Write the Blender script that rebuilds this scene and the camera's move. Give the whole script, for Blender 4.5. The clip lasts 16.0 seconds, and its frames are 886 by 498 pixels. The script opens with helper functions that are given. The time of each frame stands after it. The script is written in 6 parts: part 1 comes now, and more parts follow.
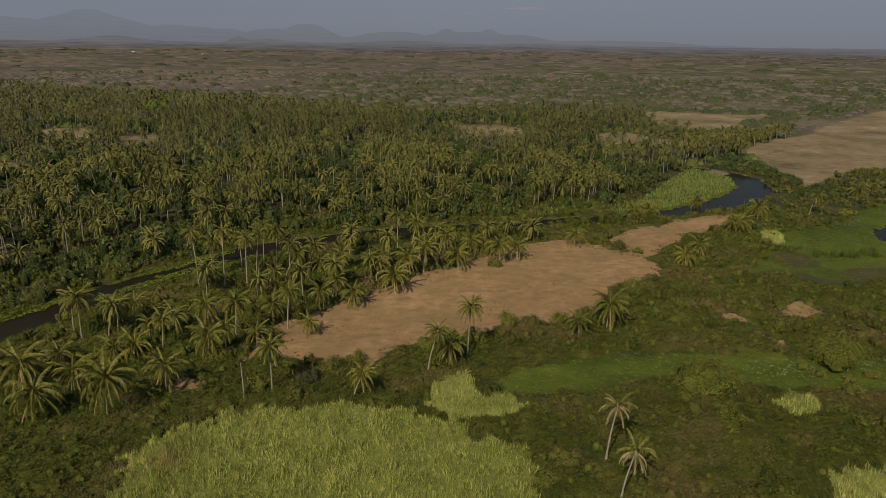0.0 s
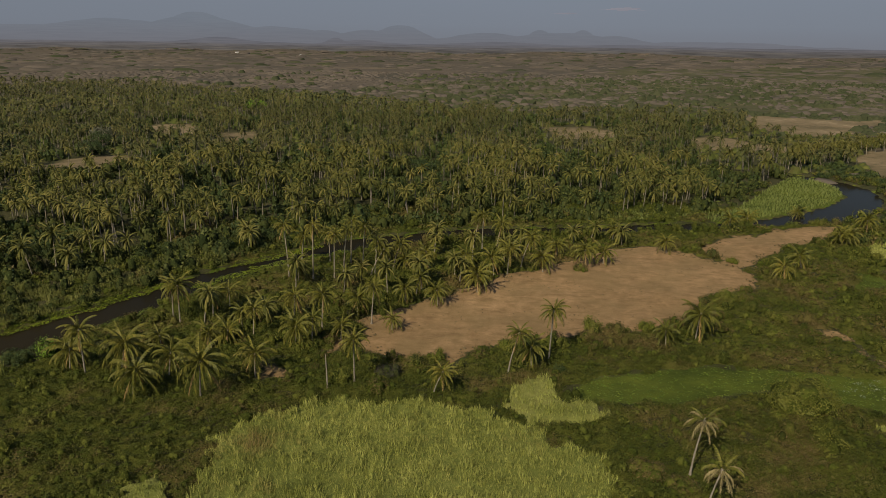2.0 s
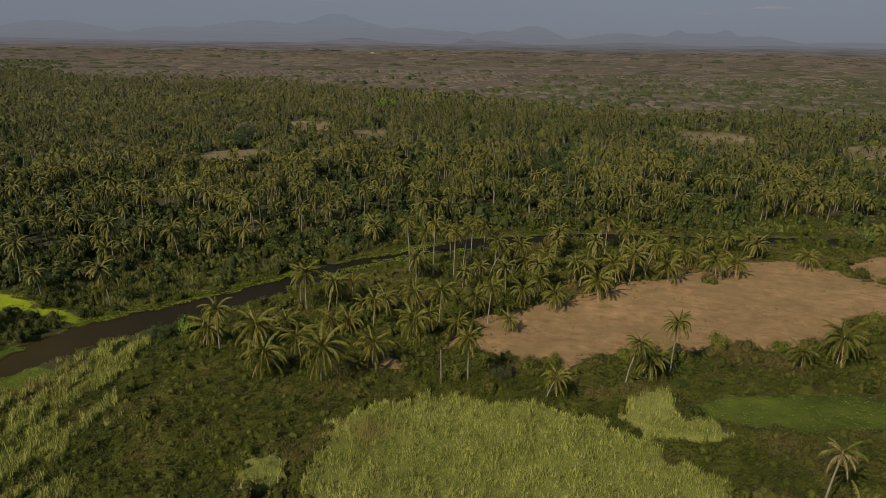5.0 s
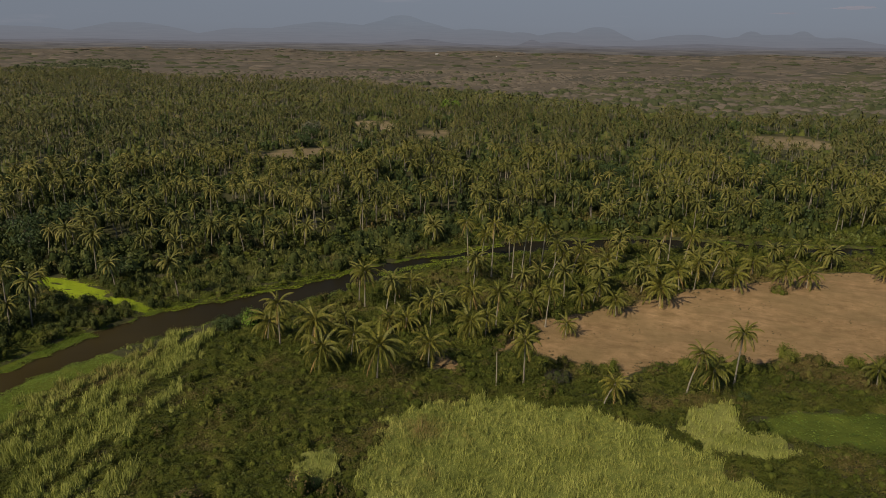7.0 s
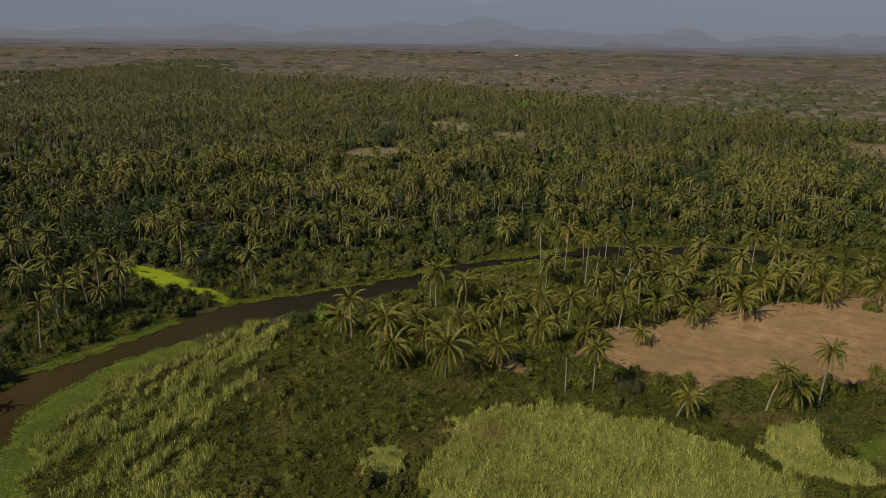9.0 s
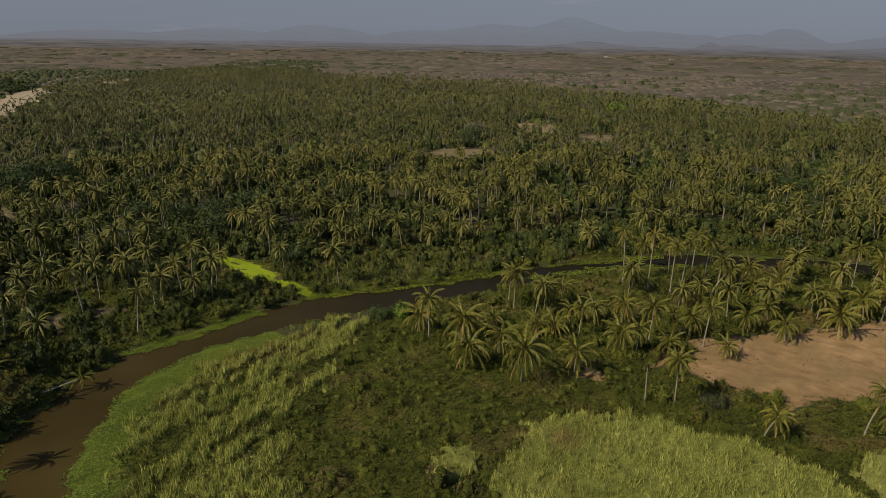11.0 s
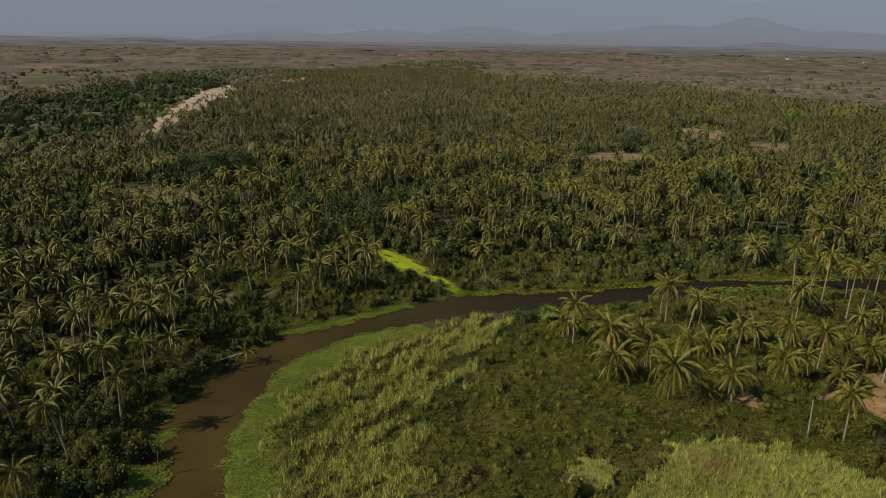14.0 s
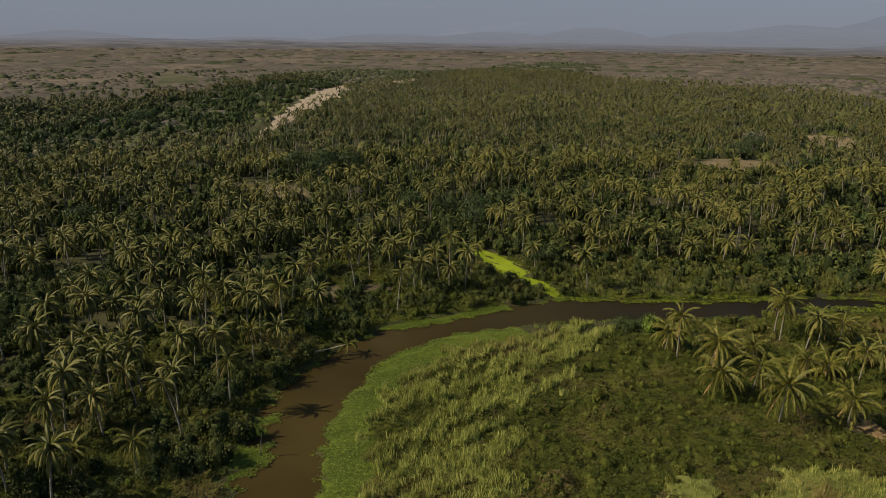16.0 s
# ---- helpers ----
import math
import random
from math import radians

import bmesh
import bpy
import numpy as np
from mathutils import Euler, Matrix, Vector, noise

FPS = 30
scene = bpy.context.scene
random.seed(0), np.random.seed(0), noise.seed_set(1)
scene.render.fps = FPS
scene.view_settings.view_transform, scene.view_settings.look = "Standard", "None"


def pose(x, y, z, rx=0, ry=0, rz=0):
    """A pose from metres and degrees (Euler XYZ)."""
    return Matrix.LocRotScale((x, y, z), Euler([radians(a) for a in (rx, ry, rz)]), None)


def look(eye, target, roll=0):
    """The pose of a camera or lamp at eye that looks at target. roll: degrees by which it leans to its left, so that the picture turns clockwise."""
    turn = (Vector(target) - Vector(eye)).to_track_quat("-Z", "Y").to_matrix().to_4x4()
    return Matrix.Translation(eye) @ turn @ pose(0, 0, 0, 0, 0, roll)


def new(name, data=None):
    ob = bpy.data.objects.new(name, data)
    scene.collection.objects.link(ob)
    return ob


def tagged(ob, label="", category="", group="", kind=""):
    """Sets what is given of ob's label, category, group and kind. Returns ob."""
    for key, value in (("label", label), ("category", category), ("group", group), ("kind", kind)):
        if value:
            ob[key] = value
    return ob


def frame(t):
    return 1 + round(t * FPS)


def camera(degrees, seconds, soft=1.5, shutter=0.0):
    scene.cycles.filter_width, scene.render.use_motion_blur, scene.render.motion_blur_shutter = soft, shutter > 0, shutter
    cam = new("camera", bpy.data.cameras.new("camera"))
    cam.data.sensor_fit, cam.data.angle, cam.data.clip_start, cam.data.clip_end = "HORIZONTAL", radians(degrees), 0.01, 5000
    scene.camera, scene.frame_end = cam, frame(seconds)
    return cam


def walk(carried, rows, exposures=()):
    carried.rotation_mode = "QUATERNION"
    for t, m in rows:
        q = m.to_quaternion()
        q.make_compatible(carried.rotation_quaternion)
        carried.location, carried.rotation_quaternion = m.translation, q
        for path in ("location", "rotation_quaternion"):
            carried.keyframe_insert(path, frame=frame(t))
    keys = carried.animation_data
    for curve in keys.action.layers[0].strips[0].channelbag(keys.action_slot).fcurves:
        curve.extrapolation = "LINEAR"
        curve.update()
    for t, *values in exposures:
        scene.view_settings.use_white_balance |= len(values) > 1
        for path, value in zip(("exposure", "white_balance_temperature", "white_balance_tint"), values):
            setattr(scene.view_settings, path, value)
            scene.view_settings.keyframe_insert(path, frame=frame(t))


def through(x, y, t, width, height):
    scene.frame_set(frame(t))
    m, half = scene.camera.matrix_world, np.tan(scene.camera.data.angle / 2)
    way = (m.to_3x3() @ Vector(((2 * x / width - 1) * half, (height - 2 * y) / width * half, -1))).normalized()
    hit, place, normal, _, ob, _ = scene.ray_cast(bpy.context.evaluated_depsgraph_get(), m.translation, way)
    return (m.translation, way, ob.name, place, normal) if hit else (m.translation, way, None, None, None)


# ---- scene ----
cam = camera(65.18, 16.0, soft=0.8)
PATH = [
    (0, (-0.00, -0.00, 70.00), (-0.00, 95.81, 41.35), 0.65),
    (0.5, (0.00, -0.01, 69.97), (-2.88, 95.77, 41.36), 0.66),
    (1, (0.00, -0.01, 69.94), (-6.02, 95.62, 41.35), 0.68),
    (1.5, (0.00, -0.01, 69.91), (-9.23, 95.37, 41.31), 0.69),
    (2, (0.01, -0.01, 69.87), (-12.13, 95.04, 41.25), 0.70),
    (2.5, (0.01, 0.00, 69.83), (-15.25, 94.59, 41.18), 0.69),
    (3, (0.02, 0.02, 69.79), (-18.41, 94.03, 41.11), 0.67),
    (3.5, (0.02, 0.05, 69.76), (-21.60, 93.37, 41.05), 0.66),
    (4, (0.03, 0.09, 69.72), (-24.57, 92.67, 41.01), 0.65),
    (4.5, (0.04, 0.15, 69.69), (-26.89, 92.07, 40.98), 0.66),
    (7, (0.08, 0.46, 69.57), (-36.95, 88.82, 40.92), 0.72),
    (7.5, (0.09, 0.52, 69.55), (-39.12, 87.95, 40.92), 0.74),
    (8, (0.10, 0.59, 69.53), (-41.57, 86.88, 40.92), 0.78),
    (8.5, (0.11, 0.66, 69.52), (-43.98, 85.74, 40.91), 0.82),
    (9, (0.12, 0.73, 69.50), (-46.36, 84.51, 40.87), 0.84),
    (11.5, (0.16, 1.05, 69.46), (-58.99, 76.41, 40.78), 0.84),
    (12, (0.16, 1.11, 69.45), (-62.02, 73.97, 40.71), 0.83),
    (12.5, (0.16, 1.17, 69.43), (-64.79, 71.56, 40.67), 0.82),
    (13, (0.15, 1.23, 69.42), (-67.11, 69.41, 40.66), 0.82),
    (13.5, (0.14, 1.28, 69.41), (-69.50, 67.03, 40.64), 0.82),
    (14, (0.12, 1.33, 69.39), (-71.97, 64.37, 40.61), 0.80),
    (14.5, (0.10, 1.37, 69.37), (-74.31, 61.66, 40.58), 0.77),
    (15, (0.08, 1.42, 69.35), (-76.64, 58.74, 40.57), 0.74),
    (15.5, (0.05, 1.46, 69.33), (-78.85, 55.74, 40.55), 0.70),
    (16, (0.03, 1.51, 69.30), (-80.81, 52.87, 40.55), 0.67),
]
walk(cam, [(t, look(eye, target, roll)) for t, eye, target, roll in PATH],
     [(0.0, -0.01), (8.0, 0.01), (12.0, 0.14), (16.0, 0.27)])

# ---- world, sun ----
SUN_AZ = radians(202)      # compass turn from +y towards +x of the sun's place
SUN_EL = radians(39.5)
world = bpy.data.worlds.new("sky")
scene.world = world
world.use_nodes = True
wn = world.node_tree.nodes
wl = world.node_tree.links
sky = wn.new("ShaderNodeTexSky")
sky.sky_type = "NISHITA"
sky.sun_disc = False
sky.sun_elevation = SUN_EL
sky.sun_rotation = SUN_AZ
sky.air_density, sky.dust_density, sky.ozone_density = 1.0, 1.0, 1.5
wn["Background"].inputs["Strength"].default_value = 0.074
wl.new(sky.outputs[0], wn["Background"].inputs["Color"])
sun_data = bpy.data.lights.new("sun", "SUN")
sun_data.energy, sun_data.angle, sun_data.color = 4.45, radians(0.6), (1.0, 0.87, 0.64)
sun = new("sun", sun_data)
sun_from = Vector((math.sin(SUN_AZ) * math.cos(SUN_EL), math.cos(SUN_AZ) * math.cos(SUN_EL), math.sin(SUN_EL)))
sun.matrix_world = look(sun_from * 400, (0, 0, 0))



# ---- materials ----
def material(name):
    m = bpy.data.materials.new(name)
    m.use_nodes = True
    n, l = m.node_tree.nodes, m.node_tree.links
    return m, n, l, n["Principled BSDF"]


def ramp(n, stops):
    r = n.new("ShaderNodeValToRGB")
    while len(r.color_ramp.elements) < len(stops):
        r.color_ramp.elements.new(0.5)
    for e, (at, c) in zip(r.color_ramp.elements, stops):
        e.position, e.color = at, (*c, 1)
    return r


def noise_tex(n, l, scale, detail=4, rough=0.6, vector=None):
    t = n.new("ShaderNodeTexNoise")
    t.inputs["Scale"].default_value, t.inputs["Detail"].default_value, t.inputs["Roughness"].default_value = scale, detail, rough
    if vector is not None:
        l.new(vector, t.inputs["Vector"])
    return t


def mix(n, l, fac, a, b, kind="MIX"):
    m = n.new("ShaderNodeMix")
    m.data_type, m.blend_type = "RGBA", kind
    for socket, value in ((m.inputs[0], fac), (m.inputs[6], a), (m.inputs[7], b)):
        if isinstance(value, (int, float)):
            socket.default_value = value
        elif isinstance(value, tuple):
            socket.default_value = (*value, 1)
        else:
            l.new(value, socket)
    return m.outputs[2]


def maths(n, l, op, a, b=0.0, clamp=False):
    m = n.new("ShaderNodeMath")
    m.operation, m.use_clamp = op, clamp
    for socket, value in zip(m.inputs, (a, b)):
        if isinstance(value, (int, float)):
            socket.default_value = value
        else:
            l.new(value, socket)
    return m.outputs[0]


def leafy(name, dark, mid, light, patch=0.08, rough=0.55, through=0.0, spread=1.0, tan=None, dryness=0.55, matt=0.12, relief=0.0):
    """Foliage: tone by leaf (island) and by patches of the land, a little light passing through."""
    m, n, l, p = material(name)
    geo = n.new("ShaderNodeNewGeometry")
    big = noise_tex(n, l, patch, 3, 0.6, geo.outputs["Position"])
    small = noise_tex(n, l, 1.7, 2, 0.5, geo.outputs["Position"])
    v = maths(n, l, "ADD", maths(n, l, "MULTIPLY", maths(n, l, "SUBTRACT", geo.outputs["Random Per Island"], 0.5), 0.45 * spread),
              maths(n, l, "MULTIPLY", big.outputs[0], 0.75))
    v = maths(n, l, "ADD", v, maths(n, l, "MULTIPLY", small.outputs[0], 0.35))
    v = maths(n, l, "SUBTRACT", v, 0.06, True)
    r = ramp(n, [(0.15, dark), (0.5, mid), (0.9, light)])
    l.new(v, r.inputs[0])
    out = r.outputs[0]
    if tan:
        brown = noise_tex(n, l, 0.035, 5, 0.65, geo.outputs["Position"])
        withered = ramp(n, [(dryness, (0, 0, 0)), (dryness + 0.13, (1, 1, 1))])
        l.new(brown.outputs[0], withered.inputs[0])
        out = mix(n, l, maths(n, l, "MULTIPLY", withered.outputs[0], maths(n, l, "ADD", geo.outputs["Random Per Island"], 0.15, True)), out, tan)
    l.new(out, p.inputs["Base Color"])
    p.inputs["Roughness"].default_value = rough
    p.inputs["Specular IOR Level"].default_value = matt
    if relief:
        fine = noise_tex(n, l, 2.4, 6, 0.75, geo.outputs["Position"])
        bump = n.new("ShaderNodeBump")
        bump.inputs["Strength"].default_value, bump.inputs["Distance"].default_value = 1.0, relief
        l.new(fine.outputs[0], bump.inputs["Height"])
        l.new(bump.outputs[0], p.inputs["Normal"])
    if through:
        tr = n.new("ShaderNodeBsdfTranslucent")
        l.new(out, tr.inputs["Color"])
        ms = n.new("ShaderNodeMixShader")
        ms.inputs[0].default_value = through
        l.new(p.outputs[0], ms.inputs[1])
        l.new(tr.outputs[0], ms.inputs[2])
        l.new(ms.outputs[0], n["Material Output"].inputs["Surface"])
    return m


SCRUB = leafy("scrub_leaves", (0.027, 0.038, 0.008), (0.070, 0.083, 0.014), (0.155, 0.150, 0.032), patch=0.07, through=0.3, tan=(0.15, 0.105, 0.045), spread=0.2, dryness=0.48)
# a darker SCRUB: shaded gaps between bushes painted by colour
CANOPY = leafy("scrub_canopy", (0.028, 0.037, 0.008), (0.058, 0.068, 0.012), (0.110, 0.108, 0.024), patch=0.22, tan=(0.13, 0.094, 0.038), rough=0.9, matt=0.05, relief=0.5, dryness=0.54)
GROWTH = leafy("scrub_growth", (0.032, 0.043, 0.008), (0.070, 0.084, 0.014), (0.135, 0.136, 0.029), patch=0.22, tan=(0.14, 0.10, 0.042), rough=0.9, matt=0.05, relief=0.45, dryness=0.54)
# darker than the leaves: shade inside the bushes put into the colour
SHADE = leafy("undergrowth_shade", (0.019, 0.027, 0.009), (0.038, 0.049, 0.014), (0.072, 0.076, 0.024), patch=0.22, rough=0.9, matt=0.05, relief=0.5)
UNDER = leafy("understory_leaves", (0.033, 0.043, 0.011), (0.071, 0.082, 0.018), (0.138, 0.132, 0.036), patch=0.22, through=0.1, spread=0.4, tan=(0.13, 0.095, 0.042))
LIME = leafy("lime_leaves", (0.075, 0.135, 0.012), (0.12, 0.20, 0.018), (0.17, 0.26, 0.028))
BROAD = leafy("broad_leaves", (0.024, 0.040, 0.014), (0.043, 0.063, 0.020), (0.078, 0.095, 0.032), through=0.1, spread=0.7)
OLIVE = leafy("olive_leaves", (0.058, 0.066, 0.011), (0.108, 0.112, 0.019), (0.175, 0.165, 0.035), patch=0.3, spread=0.4)
BANK = leafy("bank_grass", (0.08, 0.09, 0.022), (0.15, 0.155, 0.042), (0.24, 0.23, 0.075), patch=0.12)
GREY_LEAF = leafy("grey_leaves", (0.075, 0.078, 0.05), (0.12, 0.12, 0.08), (0.17, 0.165, 0.11))
DARK_TWIGS = leafy("dark_twigs", (0.026, 0.022, 0.020), (0.046, 0.038, 0.034), (0.075, 0.060, 0.052))
DRY_TWIGS = leafy("dry_twigs", (0.065, 0.050, 0.024), (0.115, 0.086, 0.042), (0.18, 0.135, 0.068))
FROND = leafy("palm_frond", (0.038, 0.045, 0.008), (0.106, 0.104, 0.016), (0.262, 0.212, 0.042), patch=0.05, rough=0.5, through=0.15, spread=0.6, matt=0.15)
FROND_FAR = leafy("palm_frond_far", (0.029, 0.036, 0.011), (0.070, 0.071, 0.020), (0.155, 0.130, 0.044), patch=0.015, rough=0.6, spread=1.0)
FROND_MID = leafy("grove_frond", (0.038, 0.045, 0.011), (0.096, 0.095, 0.020), (0.215, 0.178, 0.050), patch=0.03, rough=0.55, spread=1.0, through=0.1)
BROWN_LEAF = leafy("brown_leaves", (0.050, 0.040, 0.013), (0.098, 0.075, 0.026), (0.160, 0.118, 0.046), patch=0.3)
BLEACHED = leafy("bleached_frond", (0.11, 0.09, 0.04), (0.19, 0.155, 0.07), (0.29, 0.24, 0.115), patch=0.05)
FROND_DRY = leafy("dry_palm_frond", (0.16, 0.10, 0.035), (0.24, 0.16, 0.06), (0.32, 0.23, 0.09), patch=0.05)
REED = leafy("reed_blades", (0.148, 0.166, 0.036), (0.28, 0.296, 0.072), (0.45, 0.435, 0.13), patch=0.10, rough=0.5, through=0.15, spread=1.2, tan=(0.24, 0.165, 0.07), dryness=0.56)
# REED's tones about half as bright, painting shade between the blades
REED_SHADED = leafy("reed_shaded", (0.085, 0.100, 0.024), (0.155, 0.170, 0.042), (0.24, 0.235, 0.072), patch=0.10, rough=0.9, matt=0.05, relief=0.4, tan=(0.15, 0.10, 0.045), dryness=0.6)
BEND_GRASS = leafy("bend_grass", (0.08, 0.105, 0.028), (0.145, 0.175, 0.050), (0.25, 0.26, 0.085), patch=0.12, spread=1.3)
GRASS = leafy("marsh_grass", (0.040, 0.066, 0.010), (0.080, 0.115, 0.015), (0.16, 0.185, 0.032), patch=0.05)
WEED = leafy("floating_weed", (0.040, 0.062, 0.009), (0.070, 0.094, 0.012), (0.125, 0.135, 0.020), patch=0.12)
HERB = leafy("bank_herbs", (0.070, 0.105, 0.014), (0.115, 0.160, 0.020), (0.17, 0.205, 0.032), patch=0.15)
LIME_WEED = leafy("lime_weed", (0.085, 0.125, 0.010), (0.165, 0.205, 0.014), (0.235, 0.265, 0.02), patch=0.45)
DUCK = leafy("duckweed", (0.17, 0.22, 0.010), (0.24, 0.29, 0.012), (0.30, 0.34, 0.02), patch=0.2)
FAR_SCRUB = leafy("far_scrub", (0.066, 0.058, 0.045), (0.105, 0.088, 0.071), (0.150, 0.122, 0.097), patch=0.012, rough=0.95, spread=0.5, matt=0.03)
FAR_GREEN = leafy("far_green", (0.034, 0.042, 0.021), (0.050, 0.056, 0.028), (0.078, 0.076, 0.042), patch=0.02, rough=0.95, spread=0.6, matt=0.03)


def bark(name, a, b):
    m, n, l, p = material(name)
    geo = n.new("ShaderNodeNewGeometry")
    w = n.new("ShaderNodeTexWave")
    w.bands_direction = "Z"
    w.inputs["Scale"].default_value, w.inputs["Distortion"].default_value = 1.6, 2.0
    l.new(geo.outputs["Position"], w.inputs["Vector"])
    big = noise_tex(n, l, 0.7, 4, 0.6, geo.outputs["Position"])
    v = maths(n, l, "ADD", maths(n, l, "MULTIPLY", w.outputs["Fac"], 0.4), maths(n, l, "MULTIPLY", big.outputs[0], 0.7))
    r = ramp(n, [(0.2, a), (0.9, b)])
    l.new(v, r.inputs[0])
    l.new(r.outputs[0], p.inputs["Base Color"])
    bump = n.new("ShaderNodeBump")
    bump.inputs["Strength"].default_value = 0.4
    l.new(w.outputs["Fac"], bump.inputs["Height"])
    l.new(bump.outputs[0], p.inputs["Normal"])
    p.inputs["Roughness"].default_value = 0.85
    return m


TRUNK = bark("palm_trunk", (0.10, 0.085, 0.06), (0.30, 0.26, 0.20))
TRUNK_FAR = bark("grove_trunk", (0.08, 0.068, 0.05), (0.24, 0.21, 0.16))
SEDGE = leafy("sedge_blades", (0.030, 0.050, 0.010), (0.055, 0.080, 0.016), (0.10, 0.115, 0.03), patch=0.2)
LILY = leafy("lily_pads", (0.10, 0.13, 0.07), (0.16, 0.19, 0.11), (0.24, 0.26, 0.18), patch=0.3)
WOOD = bark("tree_bark", (0.07, 0.055, 0.04), (0.17, 0.14, 0.11))

m, n, l, p = material("coconut_husk")
p.inputs["Base Color"].default_value, p.inputs["Roughness"].default_value = (0.13, 0.10, 0.025, 1), 0.6
HUSK = m


def ground_material():
    m, n, l, p = material("land")
    geo = n.new("ShaderNodeNewGeometry")
    pos = geo.outputs["Position"]
    zones = []
    for name in ("zone_a", "zone_b", "zone_c"):
        z_, s_ = n.new("ShaderNodeAttribute"), n.new("ShaderNodeSeparateColor")
        z_.attribute_name = name
        l.new(z_.outputs["Color"], s_.inputs[0])
        zones.append(s_)
    sa, sb, sc = zones
    fine = noise_tex(n, l, 0.9, 6, 0.7, pos)
    mid = noise_tex(n, l, 0.13, 5, 0.65, pos)
    big = noise_tex(n, l, 0.02, 5, 0.6, pos)
    wide = noise_tex(n, l, 0.0045, 6, 0.6, pos)
    stretch = n.new("ShaderNodeMapping")
    stretch.inputs["Scale"].default_value = (0.22, 0.42, 1)
    stretch.inputs["Rotation"].default_value = (0, 0, radians(-14))
    l.new(pos, stretch.inputs["Vector"])
    streak = noise_tex(n, l, 1.0, 5, 0.7, stretch.outputs[0])

    def toned(stops, a, b=None, wa=0.6):
        r = ramp(n, stops)
        v = a.outputs[0] if b is None else maths(n, l, "ADD", maths(n, l, "MULTIPLY", a.outputs[0], wa), maths(n, l, "MULTIPLY", b.outputs[0], 1 - wa))
        l.new(v, r.inputs[0])
        return r.outputs[0]

    def edge(value, tex=mid, amount=0.7):
        """A zone's mask with a ragged border."""
        v = maths(n, l, "ADD", value, maths(n, l, "MULTIPLY", maths(n, l, "SUBTRACT", tex.outputs[0], 0.5), amount))
        r = ramp(n, [(0.42, (0, 0, 0)), (0.58, (1, 1, 1))])
        l.new(v, r.inputs[0])
        return r.outputs[0]

    floor = toned([(0.3, (0.022, 0.027, 0.010)), (0.5, (0.046, 0.046, 0.019)), (0.72, (0.10, 0.080, 0.042))], mid, fine, 0.55)
    blotch = noise_tex(n, l, 0.3, 6, 0.7, pos)
    bare = toned([(0.34, (0.17, 0.105, 0.050)), (0.45, (0.255, 0.162, 0.080)), (0.55, (0.325, 0.208, 0.106)), (0.68, (0.43, 0.285, 0.150))], blotch, big, 0.6)
    bare = mix(n, l, maths(n, l, "MULTIPLY", maths(n, l, "SUBTRACT", mid.outputs[0], 0.42, True), 2.2, True), bare, (0.20, 0.130, 0.064))
    bare = mix(n, l, maths(n, l, "MULTIPLY", fine.outputs[0], 0.35), bare, (0.17, 0.11, 0.05))
    scuff = ramp(n, [(0.48, (0, 0, 0)), (0.64, (1, 1, 1))])
    l.new(streak.outputs[0], scuff.inputs[0])
    bare = mix(n, l, maths(n, l, "MULTIPLY", scuff.outputs[0], 0.6), bare, (0.13, 0.086, 0.038))
    grassy = noise_tex(n, l, 0.055, 5, 0.6, pos)
    faded = ramp(n, [(0.44, (0, 0, 0)), (0.60, (1, 1, 1))])
    l.new(grassy.outputs[0], faded.inputs[0])
    bare = mix(n, l, maths(n, l, "MULTIPLY", faded.outputs[0], 0.55), bare, (0.18, 0.125, 0.058))
    lush = toned([(0.32, (0.022, 0.034, 0.008)), (0.46, (0.050, 0.066, 0.010)), (0.58, (0.080, 0.098, 0.014)), (0.74, (0.15, 0.155, 0.03))], big, mid, 0.55)
    duck = toned([(0.3, (0.17, 0.24, 0.015)), (0.6, (0.27, 0.34, 0.018))], fine, mid, 0.5)
    # dry earth, its tones greyed to paint in the haze of distance
    dry = toned([(0.36, (0.044, 0.042, 0.033)), (0.48, (0.074, 0.063, 0.052)), (0.58, (0.102, 0.084, 0.069)), (0.68, (0.16, 0.128, 0.10))], wide, big, 0.55)
    cells = n.new("ShaderNodeTexVoronoi")
    cells.inputs["Scale"].default_value = 0.005
    wobble = n.new("ShaderNodeVectorMath")
    wobble.operation = "MULTIPLY_ADD"
    wobble.inputs[1].default_value = (90, 90, 0)
    l.new(big.outputs["Color"], wobble.inputs[0])
    l.new(pos, wobble.inputs[2])
    l.new(wobble.outputs[0], cells.inputs["Vector"])
    tone = n.new("ShaderNodeSeparateColor")
    l.new(cells.outputs["Color"], tone.inputs[0])
    plots = ramp(n, [(0.0, (0.055, 0.055, 0.036)), (0.3, (0.10, 0.082, 0.058)), (0.6, (0.135, 0.108, 0.078)), (0.85, (0.16, 0.122, 0.084)), (0.93, (0.22, 0.168, 0.112))])
    l.new(tone.outputs[0], plots.inputs[0])
    dry = mix(n, l, 0.6, dry, plots.outputs[0])
    patchy = ramp(n, [(0.44, (0, 0, 0)), (0.56, (1, 1, 1))])
    l.new(big.outputs[0], patchy.inputs[0])
    dry = mix(n, l, maths(n, l, "MULTIPLY", patchy.outputs[0], 0.55), dry, (0.075, 0.062, 0.044))
    dry = mix(n, l, maths(n, l, "MULTIPLY", mid.outputs[0], 0.4), dry, (0.055, 0.048, 0.034))
    sand = toned([(0.3, (0.34, 0.27, 0.18)), (0.7, (0.55, 0.46, 0.33))], mid, big, 0.5)
    mud = toned([(0.3, (0.034, 0.029, 0.012)), (0.7, (0.085, 0.070, 0.034))], fine, mid, 0.5)
    c = mix(n, l, edge(sb.outputs[0], big, 0.9), floor, dry)
